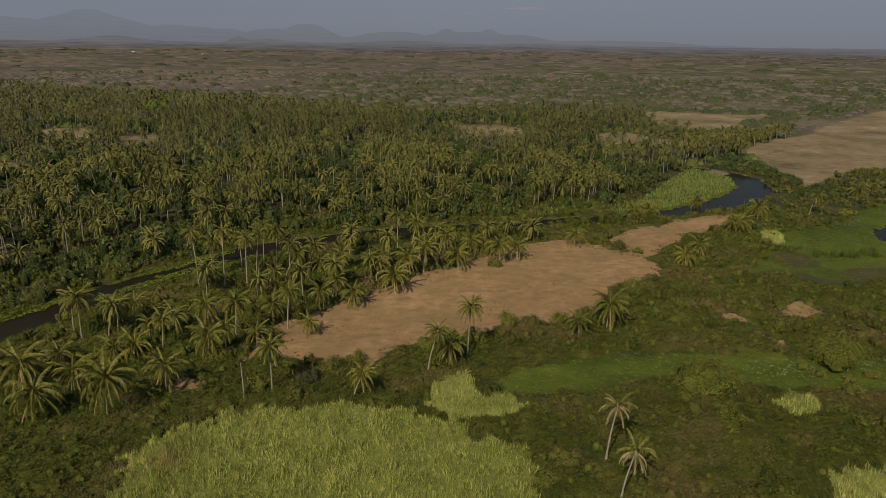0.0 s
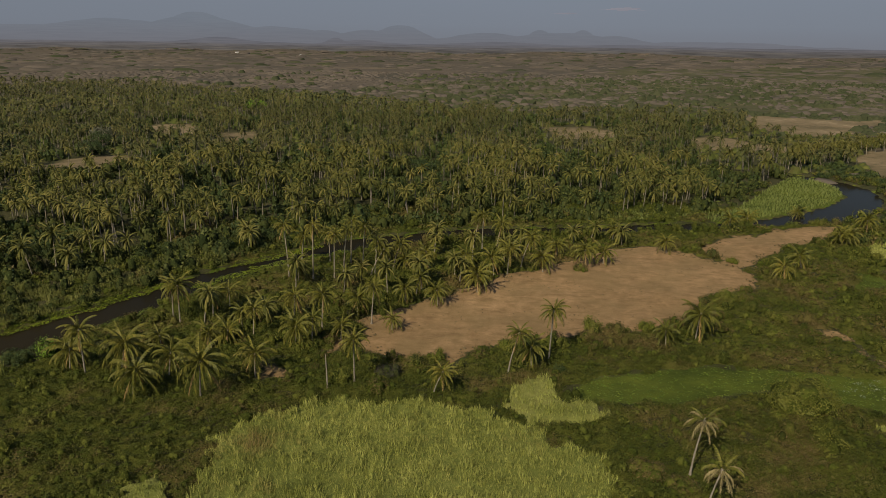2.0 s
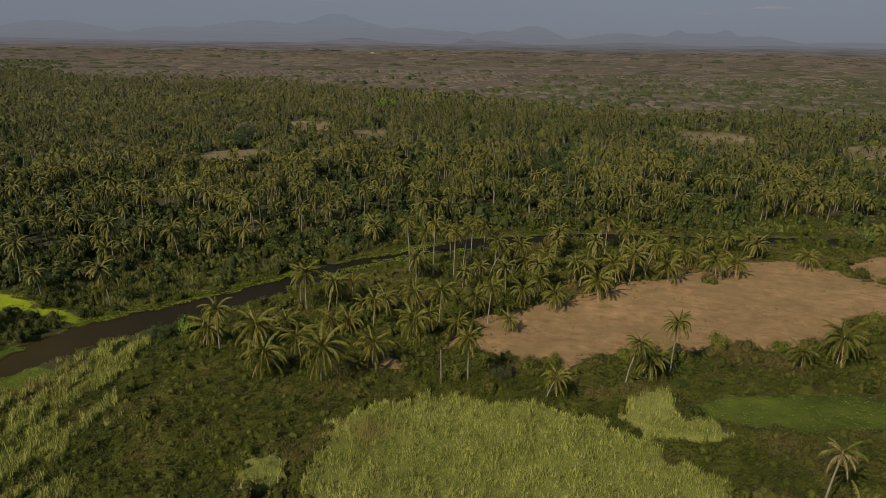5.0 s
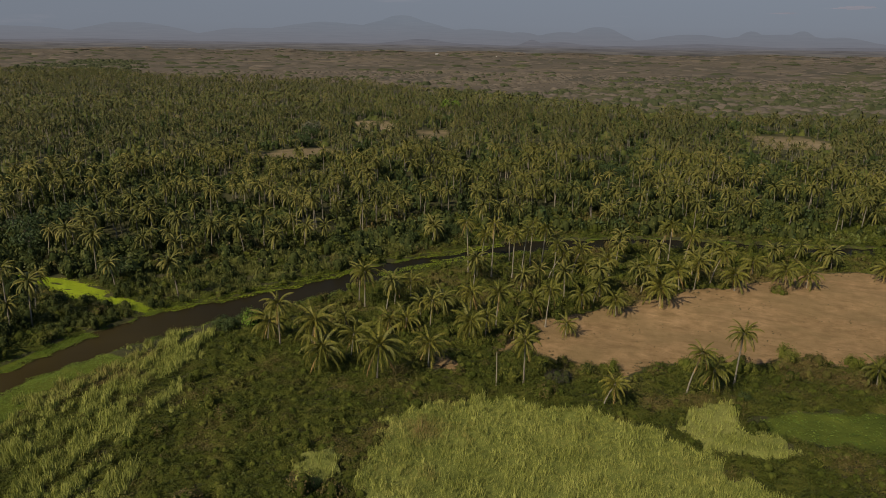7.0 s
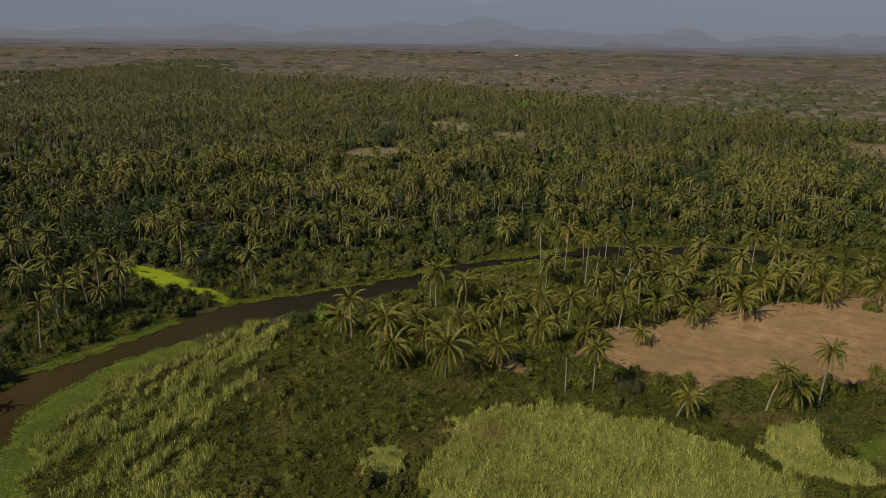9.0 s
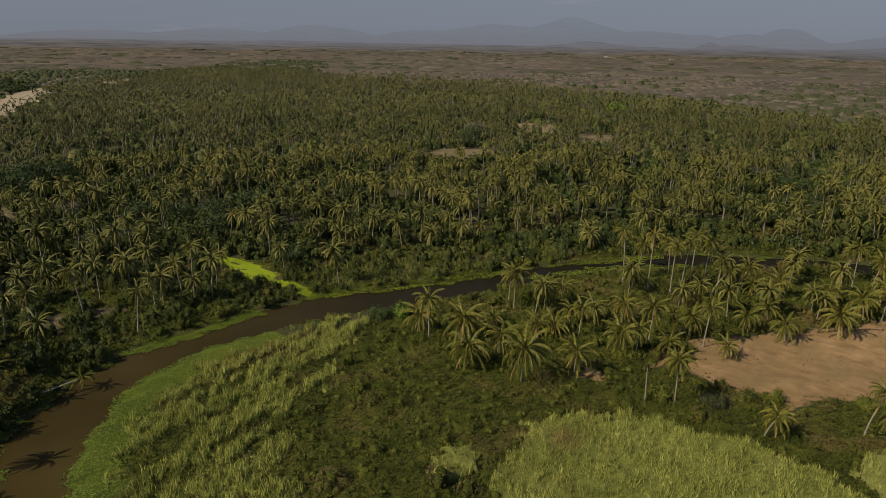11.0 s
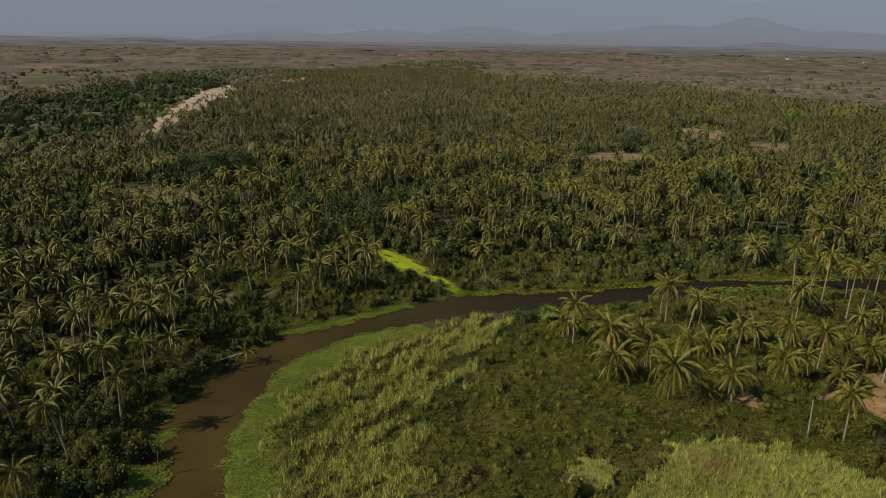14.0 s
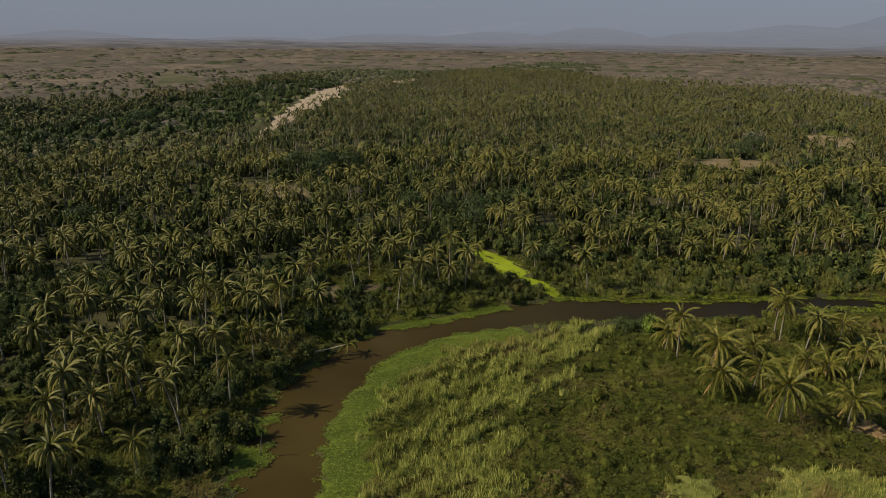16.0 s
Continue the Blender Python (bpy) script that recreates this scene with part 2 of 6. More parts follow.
    stubble = toned([(0.36, (0.085, 0.072, 0.036)), (0.46, (0.145, 0.112, 0.062)), (0.56, (0.195, 0.148, 0.086)), (0.68, (0.31, 0.24, 0.15))], big, mid, 0.62)
    weed = toned([(0.3, (0.040, 0.060, 0.008)), (0.5, (0.072, 0.100, 0.011)), (0.7, (0.17, 0.165, 0.022))], fine, mid, 0.4)
    green = toned([(0.36, (0.040, 0.043, 0.020)), (0.5, (0.075, 0.072, 0.034)), (0.6, (0.115, 0.098, 0.055)), (0.7, (0.16, 0.135, 0.075))], wide, big, 0.5)
    c = mix(n, l, edge(sc.outputs[2], wide, 0.9), c, green)
    c = mix(n, l, edge(sa.outputs[1]), c, lush)
    c = mix(n, l, edge(sa.outputs[0]), c, bare)
    c = mix(n, l, edge(sc.outputs[0], big, 0.6), c, stubble)
    c = mix(n, l, edge(sb.outputs[1], mid, 0.4), c, sand)
    c = mix(n, l, edge(sa.outputs[2], mid, 0.8), c, duck)
    c = mix(n, l, edge(sb.outputs[2], mid, 0.3), c, mud)
    c = mix(n, l, edge(sc.outputs[1], mid, 0.3), c, weed)
    l.new(c, p.inputs["Base Color"])
    p.inputs["Roughness"].default_value = 0.95
    p.inputs["Specular IOR Level"].default_value = 0.1
    bump = n.new("ShaderNodeBump")
    bump.inputs["Strength"].default_value, bump.inputs["Distance"].default_value = 0.6, 0.4
    l.new(fine.outputs[0], bump.inputs["Height"])
    l.new(bump.outputs[0], p.inputs["Normal"])
    return m


LAND = ground_material()
m, n, l, p = material("dry_sand")
geo = n.new("ShaderNodeNewGeometry")
t1, t2 = noise_tex(n, l, 0.05, 5, 0.6, geo.outputs["Position"]), noise_tex(n, l, 0.4, 4, 0.6, geo.outputs["Position"])
r = ramp(n, [(0.3, (0.19, 0.145, 0.09)), (0.55, (0.29, 0.23, 0.15)), (0.75, (0.37, 0.30, 0.21))])
l.new(maths(n, l, "ADD", maths(n, l, "MULTIPLY", t1.outputs[0], 0.6), maths(n, l, "MULTIPLY", t2.outputs[0], 0.4)), r.inputs[0])
l.new(r.outputs[0], p.inputs["Base Color"])
p.inputs["Roughness"].default_value = 0.95
SAND = m

m, n, l, p = material("river_water")
geo = n.new("ShaderNodeNewGeometry")
silt = noise_tex(n, l, 0.03, 3, 0.5, geo.outputs["Position"])
r = ramp(n, [(0.35, (0.036, 0.026, 0.009)), (0.65, (0.054, 0.040, 0.014))])
l.new(silt.outputs[0], r.inputs[0])
along = n.new("ShaderNodeSeparateXYZ")
l.new(geo.outputs["Position"], along.inputs[0])
# base colour darkens along +y, painting in bank shade and dark reflections
upriver_dim = maths(n, l, "DIVIDE", maths(n, l, "SUBTRACT", along.outputs[1], 45.0), 130.0, True)
l.new(mix(n, l, upriver_dim, r.outputs[0], (0.015, 0.0135, 0.009)), p.inputs["Base Color"])
p.inputs["Roughness"].default_value = 0.16
p.inputs["Specular IOR Level"].default_value = 0.012
p.inputs["IOR"].default_value = 1.33
rip = noise_tex(n, l, 1.2, 3, 0.6, geo.outputs["Position"])
bump = n.new("ShaderNodeBump")
bump.inputs["Strength"].default_value, bump.inputs["Distance"].default_value = 0.12, 0.1
l.new(rip.outputs[0], bump.inputs["Height"])
l.new(bump.outputs[0], p.inputs["Normal"])
WATER = m


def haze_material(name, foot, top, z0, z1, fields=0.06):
    """Glowing far land, haze painted into its emission: foot and top colours between two heights, with faint strips of
    fields and woods.
    """
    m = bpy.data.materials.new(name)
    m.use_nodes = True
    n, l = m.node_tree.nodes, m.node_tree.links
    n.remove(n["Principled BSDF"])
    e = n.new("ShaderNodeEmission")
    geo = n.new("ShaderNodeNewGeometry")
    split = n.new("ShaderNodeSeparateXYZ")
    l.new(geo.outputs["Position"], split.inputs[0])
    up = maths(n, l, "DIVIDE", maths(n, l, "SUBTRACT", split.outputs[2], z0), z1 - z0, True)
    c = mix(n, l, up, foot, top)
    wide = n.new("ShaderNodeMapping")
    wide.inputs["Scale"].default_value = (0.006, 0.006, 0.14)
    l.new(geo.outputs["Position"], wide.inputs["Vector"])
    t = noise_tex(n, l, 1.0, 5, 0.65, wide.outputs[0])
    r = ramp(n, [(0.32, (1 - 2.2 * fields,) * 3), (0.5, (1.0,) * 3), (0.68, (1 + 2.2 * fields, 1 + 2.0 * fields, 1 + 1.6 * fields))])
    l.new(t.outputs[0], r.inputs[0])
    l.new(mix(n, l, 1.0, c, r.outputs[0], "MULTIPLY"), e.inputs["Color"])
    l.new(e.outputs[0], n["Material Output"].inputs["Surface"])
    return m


HAZE_FAR = haze_material("hazed_range", (0.158, 0.162, 0.186), (0.166, 0.187, 0.222), 60, 200, 0.02)
HAZE_NEAR = haze_material("hazed_hills", (0.138, 0.135, 0.150), (0.136, 0.138, 0.160), 40, 90, 0.06)
HAZE_PLAINS = [haze_material("hazed_plain", (0.100, 0.090, 0.082), (0.108, 0.098, 0.092), 10, 40, 0.18), haze_material("hazed_plain", (0.112, 0.103, 0.101), (0.119, 0.111, 0.113), 25, 50, 0.14),
               haze_material("hazed_plain", (0.124, 0.118, 0.125), (0.131, 0.127, 0.139), 35, 58, 0.09)]


def sky_haze():
    """The hazy air low over the horizon, with faint thin cloud."""
    m = bpy.data.materials.new("horizon_haze")
    m.use_nodes = True
    n, l = m.node_tree.nodes, m.node_tree.links
    n.remove(n["Principled BSDF"])
    e = n.new("ShaderNodeEmission")
    geo = n.new("ShaderNodeNewGeometry")
    split = n.new("ShaderNodeSeparateXYZ")
    l.new(geo.outputs["Position"], split.inputs[0])
    up = maths(n, l, "DIVIDE", split.outputs[2], 600.0, True)
    r = ramp(n, [(0.10, (0.178, 0.190, 0.222)), (0.3, (0.192, 0.216, 0.258)), (0.9, (0.205, 0.24, 0.295))])
    l.new(up, r.inputs[0])
    wide = n.new("ShaderNodeMapping")
    wide.inputs["Scale"].default_value = (0.0012, 0.0012, 0.012)
    l.new(geo.outputs["Position"], wide.inputs["Vector"])
    t = noise_tex(n, l, 1.0, 5, 0.6, wide.outputs[0])
    cloud = ramp(n, [(0.62, (0, 0, 0)), (0.80, (1, 1, 1))])
    l.new(t.outputs[0], cloud.inputs[0])
    c = mix(n, l, maths(n, l, "MULTIPLY", cloud.outputs[0], 0.35), r.outputs[0], (0.36, 0.33, 0.36))
    west = maths(n, l, "MULTIPLY", maths(n, l, "DIVIDE", split.outputs[0], -4200.0, True), 0.42)
    c = mix(n, l, west, c, (0.155, 0.175, 0.212))
    l.new(c, e.inputs["Color"])
    l.new(e.outputs[0], n["Material Output"].inputs["Surface"])
    return m


SKY_HAZE = sky_haze()
CLOUD = haze_material("pale_cloud", (0.225, 0.228, 0.266), (0.247, 0.240, 0.276), 230, 300, 0.06)

# ---- plan of the land (metres, camera over the origin) ----
RIVER = [(-20, -14, 8), (-60, 12, 8), (-92, 29, 7), (-105, 35, 7.2), (-115.5, 41.5, 7.3), (-124.5, 50.5, 7.3), (-133.5, 66, 7.3), (-138, 80, 6.8),
         (-136, 96, 6.4), (-133.5, 112, 7.2), (-129, 127.5, 8.2), (-119, 142.5, 7.4), (-111.5, 156, 6.8), (-102, 176, 5.8), (-93, 195, 5.8), (-82, 210, 5),
         (-72, 225, 6.2), (-59, 236, 6.8), (-46, 242, 7.5), (-31, 252, 6.8), (-11, 260, 6), (16, 266, 5.5), (37, 273, 4.8), (57, 280, 5), (74, 283, 4.8), (92, 290, 4.8)]
BEND = [(92, 290, 5), (108, 299, 6), (123, 307, 8), (141, 324, 9), (161, 351, 8), (165, 376, 8), (162, 393, 5), (148, 410, 4)]
CREEK = [(-139, 128.5, 1.4), (-145, 130, 2.2), (-151, 130, 2.6), (-155, 130, 2.2), (-161, 131, 4.2), (-171, 132.5, 5.0), (-182, 133.5, 3.8), (-196, 134, 1.6)]
MOUTH = [(-142, 130, 2), (-137.5, 132, 2.2), (-130.5, 141, 2.0), (-123, 152, 1.8), (-115.5, 165, 1.5), (-106.5, 181, 1.2)]
LIME_EDGES = [MOUTH, [(-94, 204, 0.8), (-87.5, 211.5, 2.2), (-81, 219, 1.8), (-74, 229, 0.6)], [(-97, 181, 0.5), (-91, 192, 1.4), (-85, 202, 1.8), (-73, 214, 2.2), (-62, 224, 1.6), (-50, 231, 0.6)]]
CLEARING = [(-39, 147), (-40.5, 158), (-43, 166), (-29, 178), (-17, 193), (-2, 209), (13, 224), (29, 243), (44, 247), (56, 240), (66, 229),
            (72, 222), (68, 206), (56, 197), (48, 190), (42, 175), (33, 173), (28, 167.5), (18, 168.5), (13, 160.5), (3, 158.5), (-7, 153.5), (-13, 148), (-15, 140), (-20, 145.5), (-27, 142)]
BARE_PATCHES = [[(75, 176), (79, 176), (84, 167), (83, 161), (80, 162), (78, 168)], [(94, 181), (100, 187), (106, 186), (106, 174), (99, 171), (94, 174)],
                [(104, 171), (108, 172), (110, 163), (108, 151), (104, 152), (106, 162)], [(82, 160), (85, 160), (85, 151), (81, 151)],
                [(-60, 139), (-55, 141), (-52, 135), (-50, 129), (-54, 128), (-57, 133)], [(-46, 152), (-42, 152), (-42, 143), (-46, 142)]]
STRIP = [(67, 225), (62, 249), (70, 260), (88, 272), (104, 284), (123, 290), (122, 282), (107, 266), (90, 252), (77, 233)]
GRASS_BEND = [(73, 290), (89, 312), (125, 374), (149, 412), (157, 402), (158, 373), (152, 354), (136, 328), (118, 318), (106, 306), (89, 294)]
FIELD_EAST = [(203, 448), (248, 500), (301, 577), (421, 724), (510, 815), (900, 900), (900, 500), (263, 410), (247, 409), (214, 380), (194, 359), (184, 349), (193, 371), (194, 426)]
FIELD_NORTH = [(190, 655), (213, 747), (230, 768), (281, 745), (312, 729), (345, 755), (332, 715), (283, 655), (239, 594), (215, 599)]
GLADES = [[(7, 613), (47, 625), (67, 594), (62, 549), (19, 538)], [(118, 554), (144, 585), (164, 541), (190, 527), (186, 500), (166, 490), (141, 505), (117, 506)],
          [(206, 478), (245, 535), (302, 572), (248, 498), (206, 456)], [(-274, 351), (-276, 378), (-258, 404), (-238, 386), (-230, 360), (-250, 341)]]
GLADES_WEST = [[(-171, 68), (-168, 72), (-176, 79), (-181, 78)], [(-321, 551), (-291, 571), (-258, 507), (-282, 493)], [(-243, 517), (-219, 532), (-201, 490), (-216, 470)], [(-345, 95), (-324, 126), (-290, 113), (-312, 90)],
               [(-175, 86), (-171, 92), (-166, 90), (-170, 83)]]
MARSH = [(93, 219), (112, 232), (128, 262), (158, 278), (184, 300), (230, 340), (320, 330), (260, 200), (137, 203), (125, 203), (113, 214), (95, 202)]
PONDS = [[(172, 269), (182, 276), (200, 275), (198, 255), (172, 249), (166, 255)], ]
WET_MUD = [(113, 230), (119, 234), (126, 233), (128, 224), (124, 218), (115, 217)]
WET_POOL = [(128, 213), (134, 217), (152, 218), (154, 207), (137, 204), (127, 206)]
SEDGE_BEDS = [[(121, 240), (129, 239), (129, 235), (122, 236)], [(128, 233), (140, 232.5), (153, 236), (154, 231), (141, 228), (129, 229)]]
LILY_BEDS = [[(153, 271), (158, 284), (176, 290), (178, 284), (167, 271)], [(67, 141), (70, 147), (80, 149), (86, 143), (82, 138)], [(94, 142), (96, 149), (106, 151), (102, 142)]]
GREEN_STRIP = [(9, 131), (15, 139), (28, 145), (42, 149), (60, 150), (82, 149), (103, 147), (150, 150), (150, 132), (95, 133), (81, 134), (66, 133), (51, 140), (32, 131), (17, 128)]
REED_MAIN = [(-44, 70), (-48, 81), (-52, 92), (-55, 104), (-50.5, 112), (-43, 118), (-38.5, 122), (-29, 121.5), (-18, 123), (-7, 121.5), (2, 118), (7, 112), (14, 109), (16, 96), (16, 70)]
REED_SMALL = [[(-3, 124), (-1, 134), (5, 137), (9, 128), (17, 128), (16, 122), (8, 119), (3, 119)], [(-62, 82), (-61, 90), (-56, 91.5), (-54.5, 86), (-57, 80.5)],
              [(67, 127), (74, 130), (78, 127), (76, 122), (70, 122)], [(61, 90), (66, 102), (78, 104), (88, 96), (80, 84)], [(118, 246), (124, 262), (131, 258), (124, 243)]]
REED_RIVER = [(-113, 56), (-121, 72), (-126, 96), (-122, 120), (-115, 127), (-109, 117), (-100, 98), (-92, 92), (-97, 84), (-95, 74), (-84, 72), (-77, 64), (-66, 66), (-60, 55), (-75, 40), (-88, 40), (-100, 47)]
BANK_MEADOW = [(32, 278), (48, 288), (74, 292), (98, 306), (104, 318), (92, 318), (70, 304), (46, 298), (33, 292)]
BANK_GRASS = [(-150, 136), (-128, 142), (-118, 165), (-110, 190), (-100, 208), (-112, 214), (-126, 200), (-142, 180), (-160, 158), (-164, 143)]
SAND_BED = [(-500, 160, 2), (-541, 182, 4), (-618, 222, 6), (-664, 248, 9), (-760, 305, 12), (-856, 362, 17), (-960, 424, 13), (-1023, 466, 6)]
SAND_FAR = [(-1080, 570, 8), (-1120, 625, 12), (-1190, 700, 8)]
GROVE = [(-100, -60), (-440, -80), (-469, -1), (-460, 60), (-500, 157), (-619, 205), (-842, 340), (-1015, 520), (-1380, 960), (-1200, 1090), (-900, 930), (-780, 985), (-640, 1000), (-456, 930), (-276, 850), (-112, 730),
         (8, 705), (134, 735), (200, 700), (196, 580), (230, 520), (235, 470), (195, 432), (155, 412), (120, 375), (80, 305), (40, 285), (0, 275), (-60, 252), (-100, 200), (-125, 150), (-150, 90), (-140, 60), (-105, 25)]
WEST_WOOD = [(-475, -20), (-470, 91), (-530, 150), (-640, 205), (-842, 335), (-1060, 520), (-1292, 462), (-1000, 260), (-875, 143), (-867, 57), (-812, -40)]
TRACK_WEST = [(-520, -70, 2.2), (-509, -1, 2.2), (-505, 17, 2.2), (-509, 39, 2.2), (-517, 64, 2.0), (-538, 117, 1.8)]
FIELD_WEST = [(-1096, 135), (-1164, 208), (-1583, 307), (-1358, 322), (-1166, 285)]
FAR_WOODS = [(-1250, 850), (-1430, 920), (-1480, 1040), (-1700, 1330), (-1900, 1680), (-1600, 1560), (-1230, 1180), (-1120, 1040)]
BED_WOODS = [(-1090, 500), (-1250, 440), (-1380, 440), (-1490, 570), (-1540, 700), (-1540, 840), (-1400, 920), (-1240, 850), (-1170, 730), (-1110, 620)]
GREEN_PLAIN = [(120, 700), (-300, 1000), (-200, 1300), (156, 1500), (180, 2100), (1100, 2500), (1500, 1200), (520, 800), (330, 700)]
INNER_BANK = [(-85, 38), (-103, 46), (-117, 57), (-128, 72), (-131, 92), (-122, 92), (-112, 66), (-98, 52)]
OUTER_MATS = [[(-147, 76), (-144.5, 94), (-142.5, 112), (-138.5, 112), (-139.5, 96), (-141.5, 76)], [(-104, 24), (-109, 28), (-109, 34), (-104, 33), (-101, 29)], [(-114, 31), (-116, 34), (-121, 39), (-118, 39), (-112, 35)]]


def poly_distance(px, py, outline):
    """Distance to a closed outline, below zero inside it."""
    d = np.full(px.shape, 1e9)
    inside = np.zeros(px.shape, bool)
    for (ax, ay), (bx, by) in zip(outline, outline[1:] + outline[:1]):
        ex, ey = bx - ax, by - ay
        k = np.clip(((px - ax) * ex + (py - ay) * ey) / (ex * ex + ey * ey), 0, 1)
        d = np.minimum(d, np.hypot(px - ax - k * ex, py - ay - k * ey))
        if ay != by:
            inside ^= ((ay > py) != (by > py)) & (px < ex * (py - ay) / (by - ay) + ax)
    return np.where(inside, -d, d)


def stream_distance(px, py, line):
    """Distance to the edge of a stream whose half width goes from point to point, below zero in it."""
    d = np.full(px.shape, 1e9)
    for (ax, ay, aw), (bx, by, bw) in zip(line, line[1:]):
        ex, ey = bx - ax, by - ay
        k = np.clip(((px - ax) * ex + (py - ay) * ey) / (ex * ex + ey * ey), 0, 1)
        d = np.minimum(d, np.hypot(px - ax - k * ex, py - ay - k * ey) - (aw + k * (bw - aw)))
    return d


def waves(px, py, size, seed):
    """Smooth uneven field of about -1 to 1."""
    rng = np.random.default_rng(seed)
    out = np.zeros(np.shape(px))
    for k in range(9):
        a = rng.uniform(0, 2 * math.pi)
        s = 2 * math.pi / (size * rng.uniform(0.45, 1.6))
        out += np.sin((px * math.cos(a) + py * math.sin(a)) * s + rng.uniform(0, 6.28)) / 3.2
    return np.clip(out, -1.4, 1.4)


def water_distance(px, py):
    d = np.minimum(stream_distance(px, py, RIVER), stream_distance(px, py, BEND))
    for pond in PONDS:
        d = np.minimum(d, poly_distance(px, py, pond))
    return d + 0.9 * waves(px, py, 9, 3) + 0.5 * waves(px, py, 3.5, 4)


def clearing_distance(px, py):
    d = np.minimum(np.minimum(poly_distance(px, py, CLEARING), poly_distance(px, py, STRIP)), np.full(px.shape, 1e9))
    for o in BARE_PATCHES:
        d = np.minimum(d, poly_distance(px, py, o) + 1.3)
    d = d + 1.3 * waves(px, py, 13, 15) + 1.1 * waves(px, py, 5, 16)
    return d


def sand_distance(px, py):
    return np.minimum(stream_distance(px, py, SAND_BED), stream_distance(px, py, SAND_FAR)) + 2.5 * waves(px, py, 90, 19)


def weed_reach(px, py):
    """How far the floating mats grow out over the water from the bank."""
    reach = -0.9 + 2.3 * waves(px, py, 19, 17) + 6.5 * np.clip(1 - poly_distance(px, py, INNER_BANK) / 4, 0, 1)
    for o in OUTER_MATS:
        reach = np.maximum(reach, 9 * (poly_distance(px, py, o) + waves(px, py, 5, 82) < 0))
    return reach


def smooth(v, a, b):
    k = np.clip((v - a) / (b - a), 0, 1)
    return k * k * (3 - 2 * k)


WATER_Z = -0.65


def height(px, py, wd=None):
    wd = water_distance(px, py) if wd is None else wd
    far = np.hypot(px, py)
    z = 0.25 * waves(px, py, 45, 5) * smooth(far, 20, 120)
    z = z * smooth(wd, 0, 12) - 1.7 * (1 - smooth(wd, -2.5, 2.0))
    near = (wd < 1) & (wd > -12)
    mat_ = np.zeros(px.shape, bool)
    mat_[near] = wd[near] > -weed_reach(px[near], py[near])
    z = np.where(mat_, np.maximum(z, WATER_Z + 0.1), z)
    roll = smooth(far, 1900, 3800)
    z = z + roll * (15 + 6 * waves(px, py, 900, 6) + 3.5 * waves(px, py, 330, 7))
    return z



# ---- mesh helpers ----
def mesh_of(name, verts, faces, mats, smooth_faces=False):
    me = bpy.data.meshes.new(name)
    verts = np.asarray(verts, np.float32)
    faces = np.asarray(faces, np.int32)
    me.vertices.add(len(verts))
    me.vertices.foreach_set("co", verts.ravel())
    k = faces.shape[1]
    me.loops.add(faces.size)
    me.loops.foreach_set("vertex_index", faces.ravel())
    me.polygons.add(len(faces))
    me.polygons.foreach_set("loop_start", np.arange(0, faces.size, k, dtype=np.int32))
    me.polygons.foreach_set("use_smooth", np.full(len(faces), smooth_faces))
    for m in mats if isinstance(mats, (list, tuple)) else [mats]:
        me.materials.append(m)
    me.update(calc_edges=True)
    return me


def turn_z(a):
    c, s = np.cos(a), np.sin(a)
    o = np.zeros((len(a), 3, 3))
    o[:, 0, 0], o[:, 0, 1], o[:, 1, 0], o[:, 1, 1], o[:, 2, 2] = c, -s, s, c, 1
    return o


def bulk(name, template, places, sizes, turns, mat, squash=None):
    """One mesh of a template set down at many places."""
    tv, tf = template
    v = tv[None] * sizes[:, None, None]
    if squash is not None:
        v = v * np.stack([np.ones_like(squash), np.ones_like(squash), squash], -1)[:, None]
    v = np.einsum("nij,nkj->nki", turn_z(turns), v) + places[:, None]
    f = tf[None] + (np.arange(len(places)) * len(tv))[:, None, None]
    return mesh_of(name, v.reshape(-1, 3), f.reshape(-1, tf.shape[1]), mat)


def bulk_mixed(name, templates, places, sizes, turns, mat, squash=None, rounded=False):
    """As bulk(), taking the templates in turn; they may differ in count."""
    vs, fs, at = [], [], 0
    for k, (tv, tf) in enumerate(templates):
        pick = np.arange(len(places)) % len(templates) == k
        n_ = int(pick.sum())
        if not n_:
            continue
        v = tv[None] * sizes[pick][:, None, None]
        if squash is not None:
            q = squash[pick]
            v = v * np.stack([np.ones_like(q), np.ones_like(q), q], -1)[:, None]
        v = np.einsum("nij,nkj->nki", turn_z(turns[pick]), v) + places[pick][:, None]
        f = tf[None] + (np.arange(n_) * len(tv))[:, None, None] + at
        vs.append(v.reshape(-1, 3))
        fs.append(f.reshape(-1, tf.shape[1]))
        at += n_ * len(tv)
    return mesh_of(name, np.concatenate(vs), np.concatenate(fs), mat, rounded)


def stuff(name, me, label, category):
    return tagged(new(name, me), label, category, kind="stuff")


def part(name, me, parent, label=""):
    ob = new(name, me)
    ob.parent = parent
    return tagged(ob, label)


def empty_at(name, x, y, z, turn=0.0):
    ob = new(name)
    ob.empty_display_size = 0.5
    ob.matrix_basis = pose(x, y, z, 0, 0, turn)
    return ob


def scatter(rng, x0, x1, y0, y1, step, keep, loose=0.48):
    """Jittered places on the land in a rectangle where keep(x, y) holds."""
    gx, gy = np.meshgrid(np.arange(x0, x1, step), np.arange(y0, y1, step))
    gx = gx.ravel() + rng.uniform(-loose, loose, gx.size) * step
    gy = gy.ravel() + rng.uniform(-loose, loose, gy.size) * step
    ok = keep(gx, gy)
    gx, gy = gx[ok], gy[ok]
    return gx, gy


